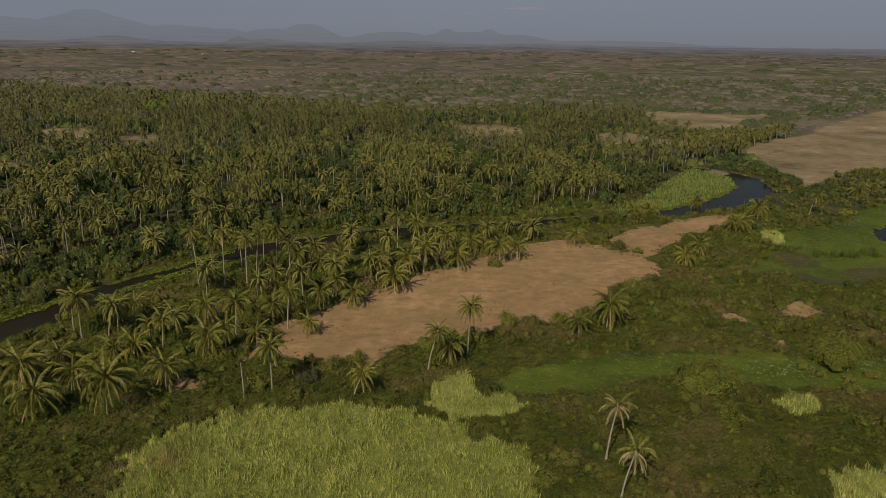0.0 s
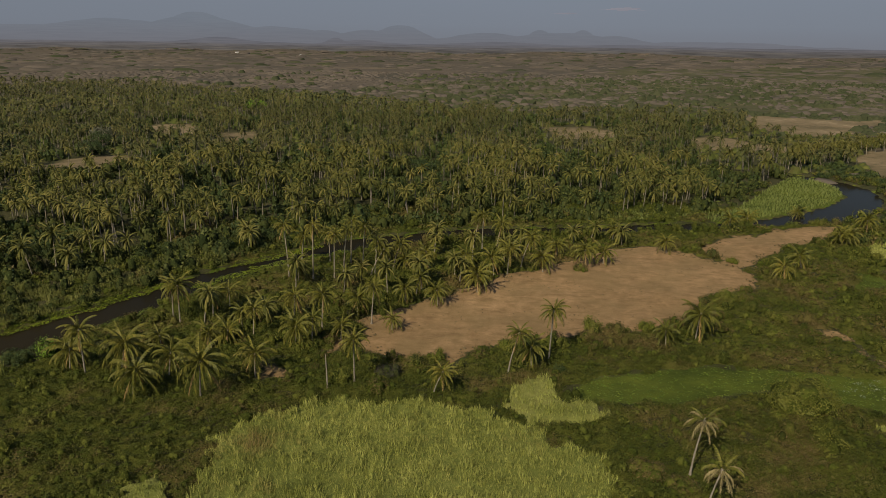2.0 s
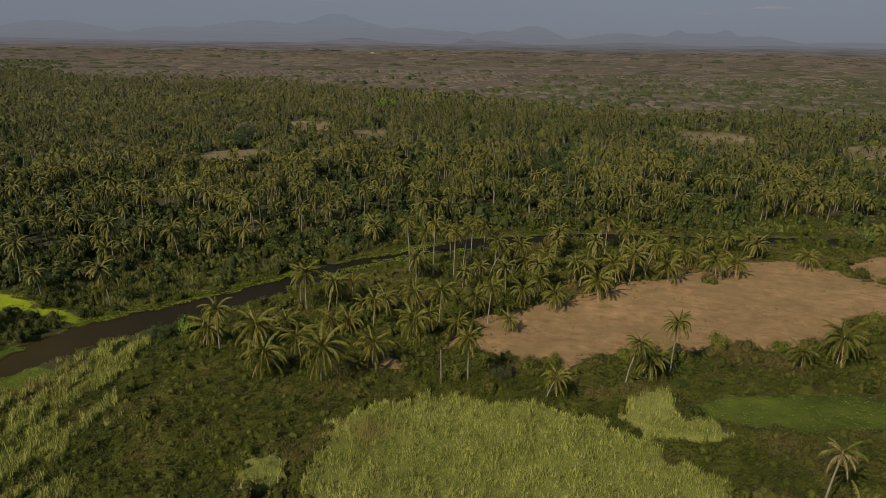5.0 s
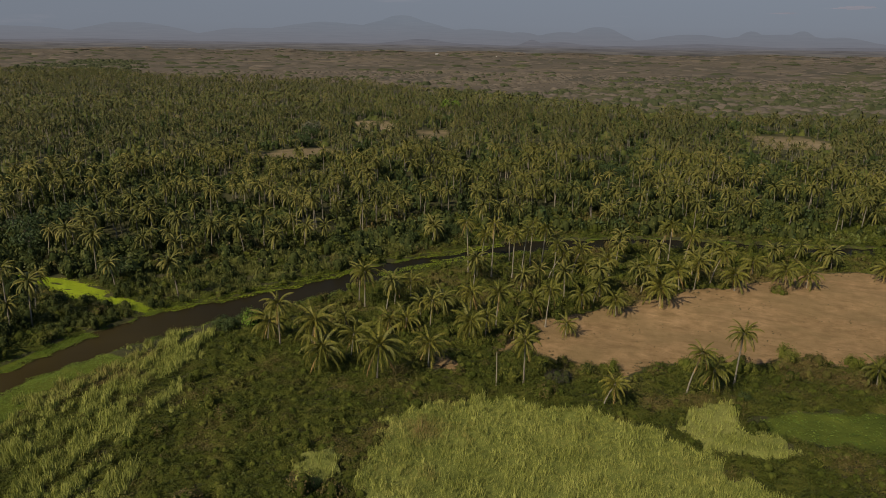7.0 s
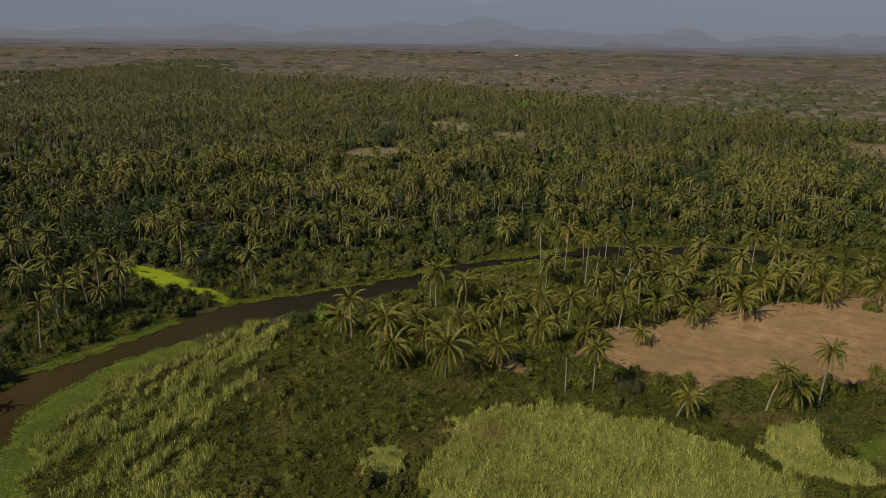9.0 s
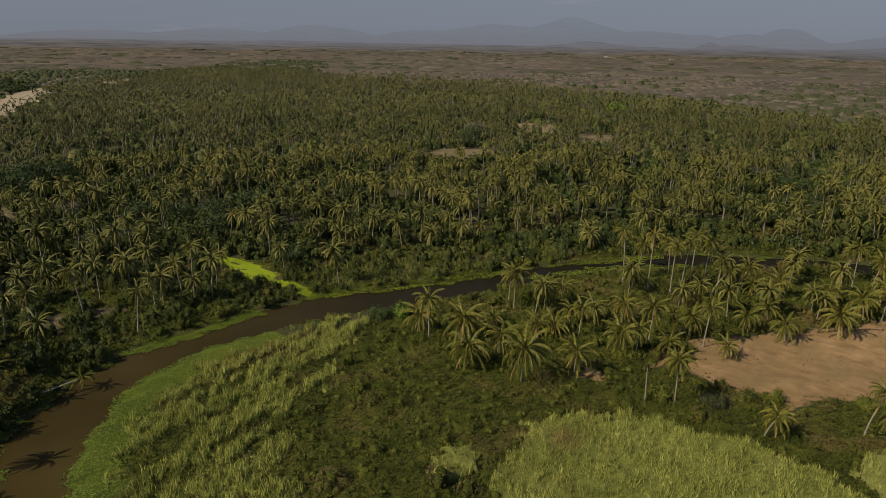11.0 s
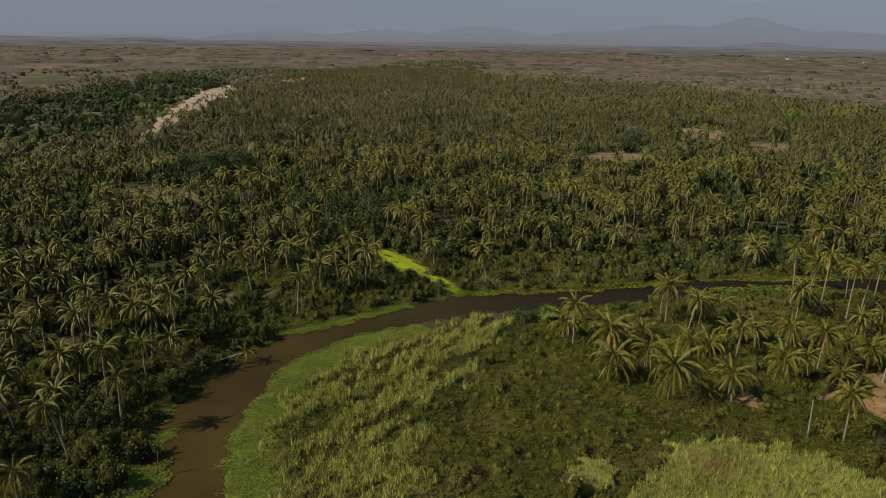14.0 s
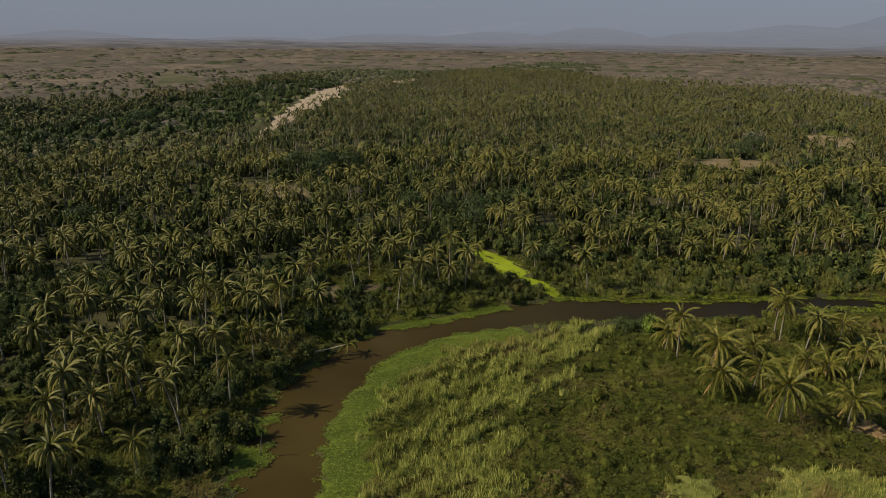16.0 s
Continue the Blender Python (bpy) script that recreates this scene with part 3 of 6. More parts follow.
def in_view(px, py, margin=6.0):
    """The part of the land that the walk looks over."""
    az = np.degrees(np.arctan2(-px, py))
    return (az > -34 - margin) & (az < 92 + margin)


# ---- ground, one sheet ----
def axis(lo, hi, step, reach, back=1.085):
    core = list(np.arange(lo, hi + step, step))
    out, d = core[-1], step
    up = []
    while out < reach:
        d = min(d * 1.085, 160)
        out += d
        up.append(out)
    out, d = core[0], step
    down = []
    while out > -reach:
        d = min(d * back, 160)
        out -= d
        down.append(out)
    return np.array(down[::-1] + core + up)


def build_ground():
    ax, ay = axis(-200, 200, 2.0, 4900), axis(20, 400, 2.0, 4900, 1.3)
    gx, gy = np.meshgrid(ax, ay)
    px, py = gx.ravel(), gy.ravel()
    wd = water_distance(px, py)
    z = height(px, py, wd)
    nx, ny = len(ax), len(ay)
    i = (np.arange(ny - 1)[:, None] * nx + np.arange(nx - 1)[None]).ravel()
    faces = np.stack([i, i + 1, i + 1 + nx, i + nx], -1)
    me = mesh_of("ground", np.stack([px, py, z], -1), faces, LAND, True)

    def zone(outline, soft=2.0):
        return 0.5 - np.clip(poly_distance(px, py, outline) / soft, -1, 1) * 0.5

    bare = 0.5 - np.clip(clearing_distance(px, py) / 1.6, -1, 1) * 0.5
    stubble = zone(FIELD_EAST, 16)
    for o in [FIELD_NORTH, *GLADES, *GLADES_WEST]:
        stubble = np.maximum(stubble, zone(o, 14))
    weed = np.zeros_like(px)
    k = (wd < 2.2) & (wd > -12)
    weed[k] = 0.5 + np.clip((wd[k] + weed_reach(px[k], py[k])) / 1.0, -1, 1) * 0.5
    weed *= 1 - smooth(wd, 0.3, 1.3)
    herbs = 0.9 * ((poly_distance(px, py, REED_RIVER) < 9) & (wd < 9) & (wd > 0) & (py < 106))
    lush = np.maximum.reduce([herbs, zone(GREEN_STRIP, 4), zone(MARSH, 5), zone(GRASS_BEND, 3), (1 - smooth(wd, 1.0, 3.5)) * 0.42])
    duck = 0.5 - np.clip((stream_distance(px, py, CREEK) + 0.8 * waves(px, py, 8, 9)) / 1.2, -1, 1) * 0.5
    duck *= 0.35 + 0.65 * smooth(waves(px * 0.35, py, 4, 11), -0.75, -0.25)
    far = np.hypot(px, py)
    grove = poly_distance(px, py, GROVE)
    dry = smooth(grove, 0, 120) * smooth(far, 480, 640)
    green = np.maximum.reduce([zone(GREEN_PLAIN, 150), zone(WEST_WOOD, 30), zone(FIELD_WEST, 25)])
    sand = 0.5 - np.clip(sand_distance(px, py) / 8, -1, 1) * 0.5
    mud = np.maximum.reduce([(1 - smooth(wd, -0.2, 1.2)) * (duck < 0.5), zone(WET_MUD, 3), zone(WET_POOL, 3)])
    one = np.ones_like(px)
    for name, cols in (("zone_a", (bare, lush, duck)), ("zone_b", (dry, sand, mud)), ("zone_c", (stubble, weed, green))):
        at = me.attributes.new(name, "FLOAT_COLOR", "POINT")
        at.data.foreach_set("color", np.stack([*cols, one], -1).astype(np.float32).ravel())
    tagged(new("ground", me), "flat coastal plain of scrub, bare tan earth and river banks", "ground", kind="structure")
    # the water lies wherever the bed falls under its level
    near = (wd < 3).reshape(ny, nx)
    cell = (near[:-1, :-1] | near[1:, 1:]).ravel()
    keep = faces[cell]
    used, idx = np.unique(keep, return_inverse=True)
    wv = np.stack([px[used], py[used], np.full(len(used), WATER_Z)], -1)
    tagged(new("water", mesh_of("water", wv, idx.reshape(keep.shape), WATER, True)), "slow muddy brown river between overgrown banks", "river", kind="structure")


build_ground()


def build_sand():
    ax, ay = np.arange(-1230, -470, 3.0), np.arange(130, 740, 3.0)
    gx_, gy_ = np.meshgrid(ax, ay)
    px, py = gx_.ravel(), gy_.ravel()
    d = sand_distance(px, py)
    nx = len(ax)
    i = (np.arange(len(ay) - 1)[:, None] * nx + np.arange(nx - 1)[None]).ravel()
    f = np.stack([i, i + 1, i + 1 + nx, i + nx], -1)
    f = f[(d[f] < 3).any(1)]
    used, idx = np.unique(f, return_inverse=True)
    z = height(px, py) + 0.6 - 0.75 * smooth(d, -3, 4)
    tagged(new("dry_riverbed", mesh_of("dry_riverbed", np.stack([px, py, z], -1)[used], idx.reshape(f.shape), SAND, True)), "pale sandy bed of a dried-up stream", "riverbed", kind="structure")


build_sand()


def build_track(line):
    """A narrow dirt track, a little above the land."""
    q = np.array(line, float)
    t = np.gradient(q[:, :2], axis=0)
    t /= np.linalg.norm(t, axis=1)[:, None]
    side = np.stack([-t[:, 1], t[:, 0]], -1) * q[:, 2:]
    rows_ = []
    for k, lift in ((-1.0, -0.1), (-0.6, 0.12), (0.6, 0.12), (1.0, -0.1)):
        p_ = q[:, :2] + side * k
        rows_.append(np.stack([p_[:, 0], p_[:, 1], height(p_[:, 0], p_[:, 1]) + lift], -1))
    n_ = len(q)
    i = np.arange(n_ - 1)
    f = np.concatenate([np.stack([i + a * n_, i + 1 + a * n_, i + 1 + (a + 1) * n_, i + (a + 1) * n_], -1) for a in range(3)])
    tagged(new("dirt_track", mesh_of("dirt_track", np.concatenate(rows_), f, SAND, True)), "pale dirt track beyond the palm grove", "track", kind="structure")


build_track(TRACK_WEST)


# ---- distance: ranges on the skyline ----
def range_ring(name, radius, base, peaks, rough, seed, mat, label):
    """A ridge round the whole horizon; peaks are degrees left of north, height, half width in degrees."""
    az = np.arange(0, 360, 0.25)
    rng = np.random.default_rng(seed)
    top = np.full(az.shape, float(base))
    for a, h, w in peaks:
        d = (az - a + 180) % 360 - 180
        top = np.maximum(top, base + h * np.exp(-np.abs(d / w) ** 2.1))
    for k in range(1, 40):
        top += rough / k * np.sin(np.radians(az) * (k * 9 + rng.integers(0, 5)) + rng.uniform(0, 6.28))
    vs, n_ = [], len(az)
    for lift, r in ((0.0, radius), (0.55, radius + 20), (1.0, radius + 45), (0.0, radius + 95)):
        vs.append(np.stack([-np.sin(np.radians(az)) * r, np.cos(np.radians(az)) * r, -20 + (top + 20) * lift], -1))
    v = np.concatenate(vs)
    k = np.arange(n_)
    j = (k + 1) % n_
    f = np.concatenate([np.stack([k + a * n_, j + a * n_, j + (a + 1) * n_, k + (a + 1) * n_], -1) for a in range(3)])
    return tagged(new(name, mesh_of(name, v, f, mat, True)), label, "mountains", kind="structure")


# the rings glow by themselves, air haze painted into their colours
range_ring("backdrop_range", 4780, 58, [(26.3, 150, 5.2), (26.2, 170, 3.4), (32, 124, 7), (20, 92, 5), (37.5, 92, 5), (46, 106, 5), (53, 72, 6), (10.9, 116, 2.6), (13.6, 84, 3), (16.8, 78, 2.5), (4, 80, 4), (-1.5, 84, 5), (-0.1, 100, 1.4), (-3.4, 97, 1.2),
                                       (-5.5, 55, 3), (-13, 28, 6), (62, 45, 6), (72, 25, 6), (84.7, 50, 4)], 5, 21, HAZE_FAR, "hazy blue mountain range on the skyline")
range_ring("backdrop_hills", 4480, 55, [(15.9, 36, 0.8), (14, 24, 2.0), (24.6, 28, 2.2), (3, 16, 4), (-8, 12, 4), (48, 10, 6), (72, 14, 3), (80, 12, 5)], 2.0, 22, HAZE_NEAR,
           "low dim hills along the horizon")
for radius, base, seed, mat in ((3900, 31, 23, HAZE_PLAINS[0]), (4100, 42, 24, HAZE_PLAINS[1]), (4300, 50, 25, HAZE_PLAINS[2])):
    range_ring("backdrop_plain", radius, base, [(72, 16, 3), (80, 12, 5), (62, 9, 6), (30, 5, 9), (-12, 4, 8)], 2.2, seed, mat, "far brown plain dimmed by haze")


def sky_ring():
    az = np.radians(np.arange(0, 360, 3.0))
    v = np.concatenate([np.stack([-np.sin(az) * 4915, np.cos(az) * 4915, np.full(az.shape, z_)], -1) for z_ in (-60.0, 120.0, 300.0, 600.0)])
    n_ = len(az)
    k = np.arange(n_)
    j = (k + 1) % n_
    f = np.concatenate([np.stack([k + a * n_, j + a * n_, j + (a + 1) * n_, k + (a + 1) * n_], -1) for a in range(3)])
    tagged(new("backdrop_sky", mesh_of("backdrop_sky", v, f, SKY_HAZE, True)), "grey-blue hazy sky with thin cloud over the horizon", "sky", kind="structure")


sky_ring()


def cloud(az, elev, long, tall):
    """A small thin cloud low in the sky, uneven along its length."""
    rng = np.random.default_rng(24)
    pieces = []
    for k in range(9):
        u = (k - 4) / 4
        v, f = lump(rng, 0, 0, 0, 1.0)
        v = v * np.array([long * 0.2 * rng.uniform(0.7, 1.2), long * 0.06, tall * (1.1 - abs(u)) * rng.uniform(0.5, 1.0)]) + np.array([u * long * 0.5, 0, rng.uniform(-0.25, 0.25) * tall])
        pieces.append((rotated(v, radians(az)), f))
    v, f = joined(pieces)
    v += np.array([-math.sin(radians(az)) * 4860, math.cos(radians(az)) * 4860, 70 + 4860 * math.tan(radians(elev))])
    tagged(new("backdrop_cloud", mesh_of("backdrop_cloud", v, f, CLOUD, True)), "small pale cloud low in the hazy sky", "cloud", kind="structure")


# ---- plant templates ----
def blade_fan(rng, count, tall, width, spread):
    """A tuft of upright bent blades."""
    vs, fs = [], []
    for _ in range(count):
        a, r = rng.uniform(0, 6.28), spread * math.sqrt(rng.uniform(0, 1))
        ox, oy = r * math.cos(a), r * math.sin(a)
        b, h, bend = rng.uniform(0, 6.28), tall * rng.uniform(0.7, 1.1), rng.uniform(0.06, 0.28)
        w = width * rng.uniform(0.7, 1.2)
        face = rng.uniform(0, 6.28)
        sx, sy = math.cos(face) * w / 2, math.sin(face) * w / 2
        i = len(vs)
        for k, t in ((0.0, 0.8), (0.55, 1.1)):
            cx, cy, cz = ox + math.cos(b) * bend * h * k * k, oy + math.sin(b) * bend * h * k * k, h * k * (1 - 0.15 * k)
            vs += [(cx - sx * t, cy - sy * t, cz), (cx + sx * t, cy + sy * t, cz)]
        vs.append((ox + math.cos(b) * bend * h, oy + math.sin(b) * bend * h, h * 0.85))
        fs += [(i, i + 1, i + 3), (i, i + 3, i + 2), (i + 2, i + 3, i + 4)]
    return np.array(vs), np.array(fs)


def joined(pieces):
    vs, fs, at = [], [], 0
    for v, f in pieces:
        vs.append(v)
        fs.append(f + at)
        at += len(v)
    return np.concatenate(vs), np.concatenate(fs)


def lump(rng, cx, cy, cz, r):
    """A rough rounded lump, open below."""
    v = []
    for z_, k in ((-0.6, 0.85), (0.25, 0.95)):
        for a in (0.8, 2.4, 3.9, 5.5):
            j = rng.uniform(0.85, 1.15)
            v.append((cx + r * k * j * math.cos(a), cy + r * k * j * math.sin(a), max(cz + r * z_, -0.05)))
    for a in (0.8, 2.4, 3.9, 5.5):
        v.append((cx + r * 0.5 * math.cos(a), cy + r * 0.5 * math.sin(a), cz + r * rng.uniform(0.8, 1.0)))
    f = [(a + o, (a + 1) % 4 + o, (a + 1) % 4 + 4 + o, a + 4 + o) for o in (0, 4) for a in range(4)] + [(8, 9, 10, 11)]
    return np.array(v), np.array(f)


def leaf_dome(rng, count, leaf, flat=0.75, lumps=4, cores=None, split=False):
    """A bush of unit radius: leaf sprays over a few lumps, rough outline, with gaps."""
    cs = [(0.0, 0.0, 0.35, 0.62)]
    for k in range(lumps):
        a = 6.28 * k / lumps + rng.uniform(-0.5, 0.5)
        d = rng.uniform(0.35, 0.6)
        cs.append((d * math.cos(a), d * math.sin(a), rng.uniform(0.15, 0.5), rng.uniform(0.3, 0.48)))
    out = [lump(rng, cx, cy, cz, cr * 0.68) for cx, cy, cz, cr in cs[:cores]]
    vs, fs = [], []
    if split:
        count, leaf = count * 2, leaf * 0.78
    for k in range(count):
        cx, cy, cz, cr = cs[k % len(cs)]
        a, u = rng.uniform(0, 6.28), rng.uniform(-0.1, 1)
        s = math.sqrt(1 - u * u)
        nrm = np.array([s * math.cos(a), s * math.sin(a), u])
        c = np.array([cx, cy, cz]) + nrm * cr * rng.uniform(0.82, 1.14)
        tilt = nrm + rng.normal(0, 0.35, 3)
        tilt /= np.linalg.norm(tilt)
        side = np.cross(tilt, rng.normal(0, 1, 3))
        side /= np.linalg.norm(side)
        up = np.cross(tilt, side)
        w, h = leaf * rng.uniform(0.6, 1.2), leaf * rng.uniform(0.6, 1.2)
        i = len(vs)
        if split:
            vs += [c - side * w * 0.5, c + side * w * 0.5, c + up * h]
            fs.append((i, i + 1, i + 2))
            continue
        vs += [c - side * w * 0.5, c - up * h * 0.5 + tilt * 0.1 * leaf, c + side * w * 0.5, c + up * h * 0.6]
        fs.append((i, i + 1, i + 2, i + 3))
    sheets = [joined(out), (np.array(vs), np.array(fs))] if split else [joined(out + [(np.array(vs), np.array(fs))])]
    for v, f in sheets:
        v[:, 2] *= flat / 0.75
        v[:, 2] = np.maximum(v[:, 2], -0.05)
    return sheets if split else sheets[0]


def leaf_tuft(rng, count, leaf, wide):
    """A loose spray of leaves for the top of a thicket, of real size."""
    vs, fs = [], []
    for _ in range(count):
        c = np.array([rng.uniform(-wide, wide), rng.uniform(-wide, wide), rng.uniform(0.0, 0.5)])
        up = np.array([0, 0, 1.0]) + rng.normal(0, 0.55, 3)
        side = np.cross(up, rng.normal(0, 1, 3))
        side /= np.linalg.norm(side)
        fwd = np.cross(up / np.linalg.norm(up), side)
        k = leaf * rng.uniform(0.7, 1.3)
        i = len(vs)
        vs += [c - side * k * 0.5, c + side * k * 0.5, c + fwd * k * 1.1]
        fs.append((i, i + 1, i + 2))
    return np.array(vs), np.array(fs)


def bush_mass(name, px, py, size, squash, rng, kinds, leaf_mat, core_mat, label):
    """Many bushes: leaf sprays, and the denser growth inside them, its darker colour standing for inner shade."""
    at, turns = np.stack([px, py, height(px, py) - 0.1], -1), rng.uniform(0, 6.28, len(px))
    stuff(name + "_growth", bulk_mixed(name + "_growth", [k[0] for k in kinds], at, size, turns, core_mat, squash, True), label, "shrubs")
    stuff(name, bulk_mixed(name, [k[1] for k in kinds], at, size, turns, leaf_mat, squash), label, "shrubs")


def frond_shape(rng, length, rise, bend, pairs, leaf, droop=0.75, stem=0.05, ribs=4):
    """One palm leaf along +x: a bowed midrib with leaflets hanging on both sides."""
    vs, fs = [], []
    pts, d = [np.zeros(3)], length / 12
    for k in range(12):
        e = rise - bend * ((k + 0.5) / 12) ** 1.15
        pts.append(pts[-1] + d * np.array([math.cos(e), 0, math.sin(e)]))
    pts = np.array(pts)

    def at(s):
        k = min(int(s * 12), 11)
        return pts[k] + (pts[k + 1] - pts[k]) * (s * 12 - k), (pts[k + 1] - pts[k]) / d

    for s0, s1 in ((k / ribs, (k + 1) / ribs) for k in range(ribs)):
        a, b = at(s0)[0], at(s1)[0]
        w0, w1 = stem * (1.6 - 1.5 * s0), stem * (1.6 - 1.5 * s1)
        i = len(vs)
        vs += [a + (0, -w0, 0), a + (0, w0, 0), b + (0, w1, 0), b + (0, -w1, 0)]
        fs.append((i, i + 1, i + 2, i + 3))
    for k in range(pairs):
        s = 0.12 + 0.86 * (k + 0.5) / pairs
        c, t = at(s)
        ll = leaf * (math.sin(math.pi * min(1, 0.16 + 0.80 * s)) ** 0.6) * rng.uniform(0.85, 1.1)
        wide = length * 0.86 / pairs * 0.6
        for side in (-1, 1):
            hang = droop * rng.uniform(0.7, 1.3)
            out = np.array([0, side * math.cos(hang), -math.sin(hang)])
            tip = c + ll * (out * 0.85 + t * 0.52)
            i = len(vs)
            vs += [c - t * wide, c + t * wide, tip + t * wide * 0.25, tip - t * wide * 0.25]
            fs.append((i, i + 1, i + 2, i + 3) if side > 0 else (i + 3, i + 2, i + 1, i))
    return np.array(vs), np.array(fs)


def rotated(v, a):
    c, s = math.cos(a), math.sin(a)
    return v @ np.array([[c, s, 0], [-s, c, 0], [0, 0, 1]])


cloud(-6.3, 2.5, 230, 22)
cloud(-2.0, 2.2, 150, 10)

# leaf ages from the upright spear to the hanging skirt: rise, bend (radians)
AGES = [(1.25, 1.35), (1.0, 2.1), (0.72, 2.35), (0.40, 2.2), (0.06, 1.8), (-0.4, 1.2), (-0.9, 0.6)]


def plume_crown(rng, fronds, segments, leaf, reach=1.0):
    """A whole crown of unit leaf length: each leaf an arched plume, folded along its midrib, with a notched rim."""
    vs, fs = [], []
    for k in range(fronds):
        rise, bend = AGES[min(int(k / fronds * 6.6), 6)]
        rise, bend = rise + rng.uniform(-0.15, 0.15), bend * rng.uniform(0.85, 1.15)
        long, droop, at = reach * rng.uniform(0.85, 1.12), rng.uniform(0.5, 0.9), np.zeros(3)
        loc = []
        for q in range(segments + 1):
            u = q / segments
            e = rise - bend * u ** 1.15
            t = np.array([math.cos(e), 0, math.sin(e)])
            w = leaf * math.sin(math.pi * min(1.0, 0.10 + 0.86 * u)) ** 0.7 * (1.0 if segments < 6 or q % 2 else 0.68)
            edge = at + t * w * 0.5
            loc += [edge + (0, w * math.cos(droop), -w * math.sin(droop)), at, edge + (0, -w * math.cos(droop), -w * math.sin(droop))]
            e = rise - bend * min(u + 0.5 / segments, 1) ** 1.15
            at = at + long / segments * np.array([math.cos(e), 0, math.sin(e)])
        i = len(vs)
        vs += list(rotated(np.array(loc), k * 2.4 + rng.uniform(-0.25, 0.25)))
        for q in range(segments):
            b = i + 3 * q
            fs += [(b, b + 1, b + 4, b + 3), (b + 1, b + 2, b + 5, b + 4)]
    return np.array(vs), np.array(fs)


def tube(points, radii, sides=8):
    vs, fs = [], []
    for (x, y, z), r in zip(points, radii):
        for k in range(sides):
            a = 6.2832 * k / sides
            vs.append((x + r * math.cos(a), y + r * math.sin(a), z))
    for j in range(len(points) - 1):
        for k in range(sides):
            a, b = j * sides + k, j * sides + (k + 1) % sides
            fs.append((a, b, b + sides, a + sides))
    return np.array(vs, float), np.array(fs)


def trunk_shape(h, dx, dy, radius=0.17, rings=9, sides=8):
    """A slender bowed trunk from a swollen foot to the crown."""
    pts, rad = [], []
    for k in range(rings):
        s = k / (rings - 1)
        pts.append((dx * s ** 1.6, dy * s ** 1.6, -0.4 + (h + 0.4) * s))
        rad.append(radius * (1.0 - 0.35 * s + 0.9 * math.exp(-s * 14)) * (1 + 0.05 * math.sin(k * 2.3)))
    return tube(pts, rad, sides)


# broadleaf stands inside the palm grove: place and radius
THICKETS = [(-332, 138, 25), (-223, 158, 17), (-250, 143, 11), (-232, 185, 11), (-165, 143, 8), (-144, 147, 7), (-266, 388, 12), (-109, 215, 9), (-93, 231, 9), (-57, 372, 15), (-44, 264, 7),
            (-292, 19, 12), (-201, 22, 8), (-111, 208, 8), (-378, 487, 12), (-280, 424, 14)]


def thicket_distance(px, py):
    d = np.full(px.shape, 1e9)
    for a, b, r in THICKETS:
        d = np.minimum(d, np.hypot(px - a, py - b) - r)
    return d


# ---- palms, each a thing ----
rng_palm = np.random.default_rng(11)
FROND_MESHES, FROND_PALE = [], []
for age, (rise, bend) in enumerate(AGES):
    for variant in range(2):
        shape = frond_shape(rng_palm, 1.0, rise, bend * (0.86 + 0.2 * variant), 26, 0.15, 0.75 + 0.25 * variant + 0.06 * age, 0.011)
        FROND_MESHES.append(mesh_of("frond", *shape, FROND if age < 6 else FROND_DRY))
        FROND_PALE.append(mesh_of("frond", *shape, BLEACHED if age > 1 else FROND))


def nut_shape(rng):
    out = []
    for k in range(7):
        a = 0.9 * k
        pts = [(0, 0, z) for z in (-0.16, -0.08, 0.04, 0.13)]
        v, f = tube(pts, (0.03, 0.12, 0.11, 0.03), 5)
        out.append((v + np.array([0.32 * math.cos(a), 0.32 * math.sin(a), -0.25 - 0.12 * (k % 3)]), f))
    return joined(out)


HEART = mesh_of("crown_heart", *tube([(0, 0, -0.5), (0, 0, -0.1), (0, 0, 0.3), (0, 0, 0.75)], (0.17, 0.26, 0.2, 0.03), 6), TRUNK, True)
NUTS = mesh_of("coconut_cluster", *nut_shape(rng_palm), HUSK, True)
CROWNS_MID = [mesh_of("crown", *plume_crown(rng_palm, 30, 8, 0.10), FROND_MID) for _ in range(6)]


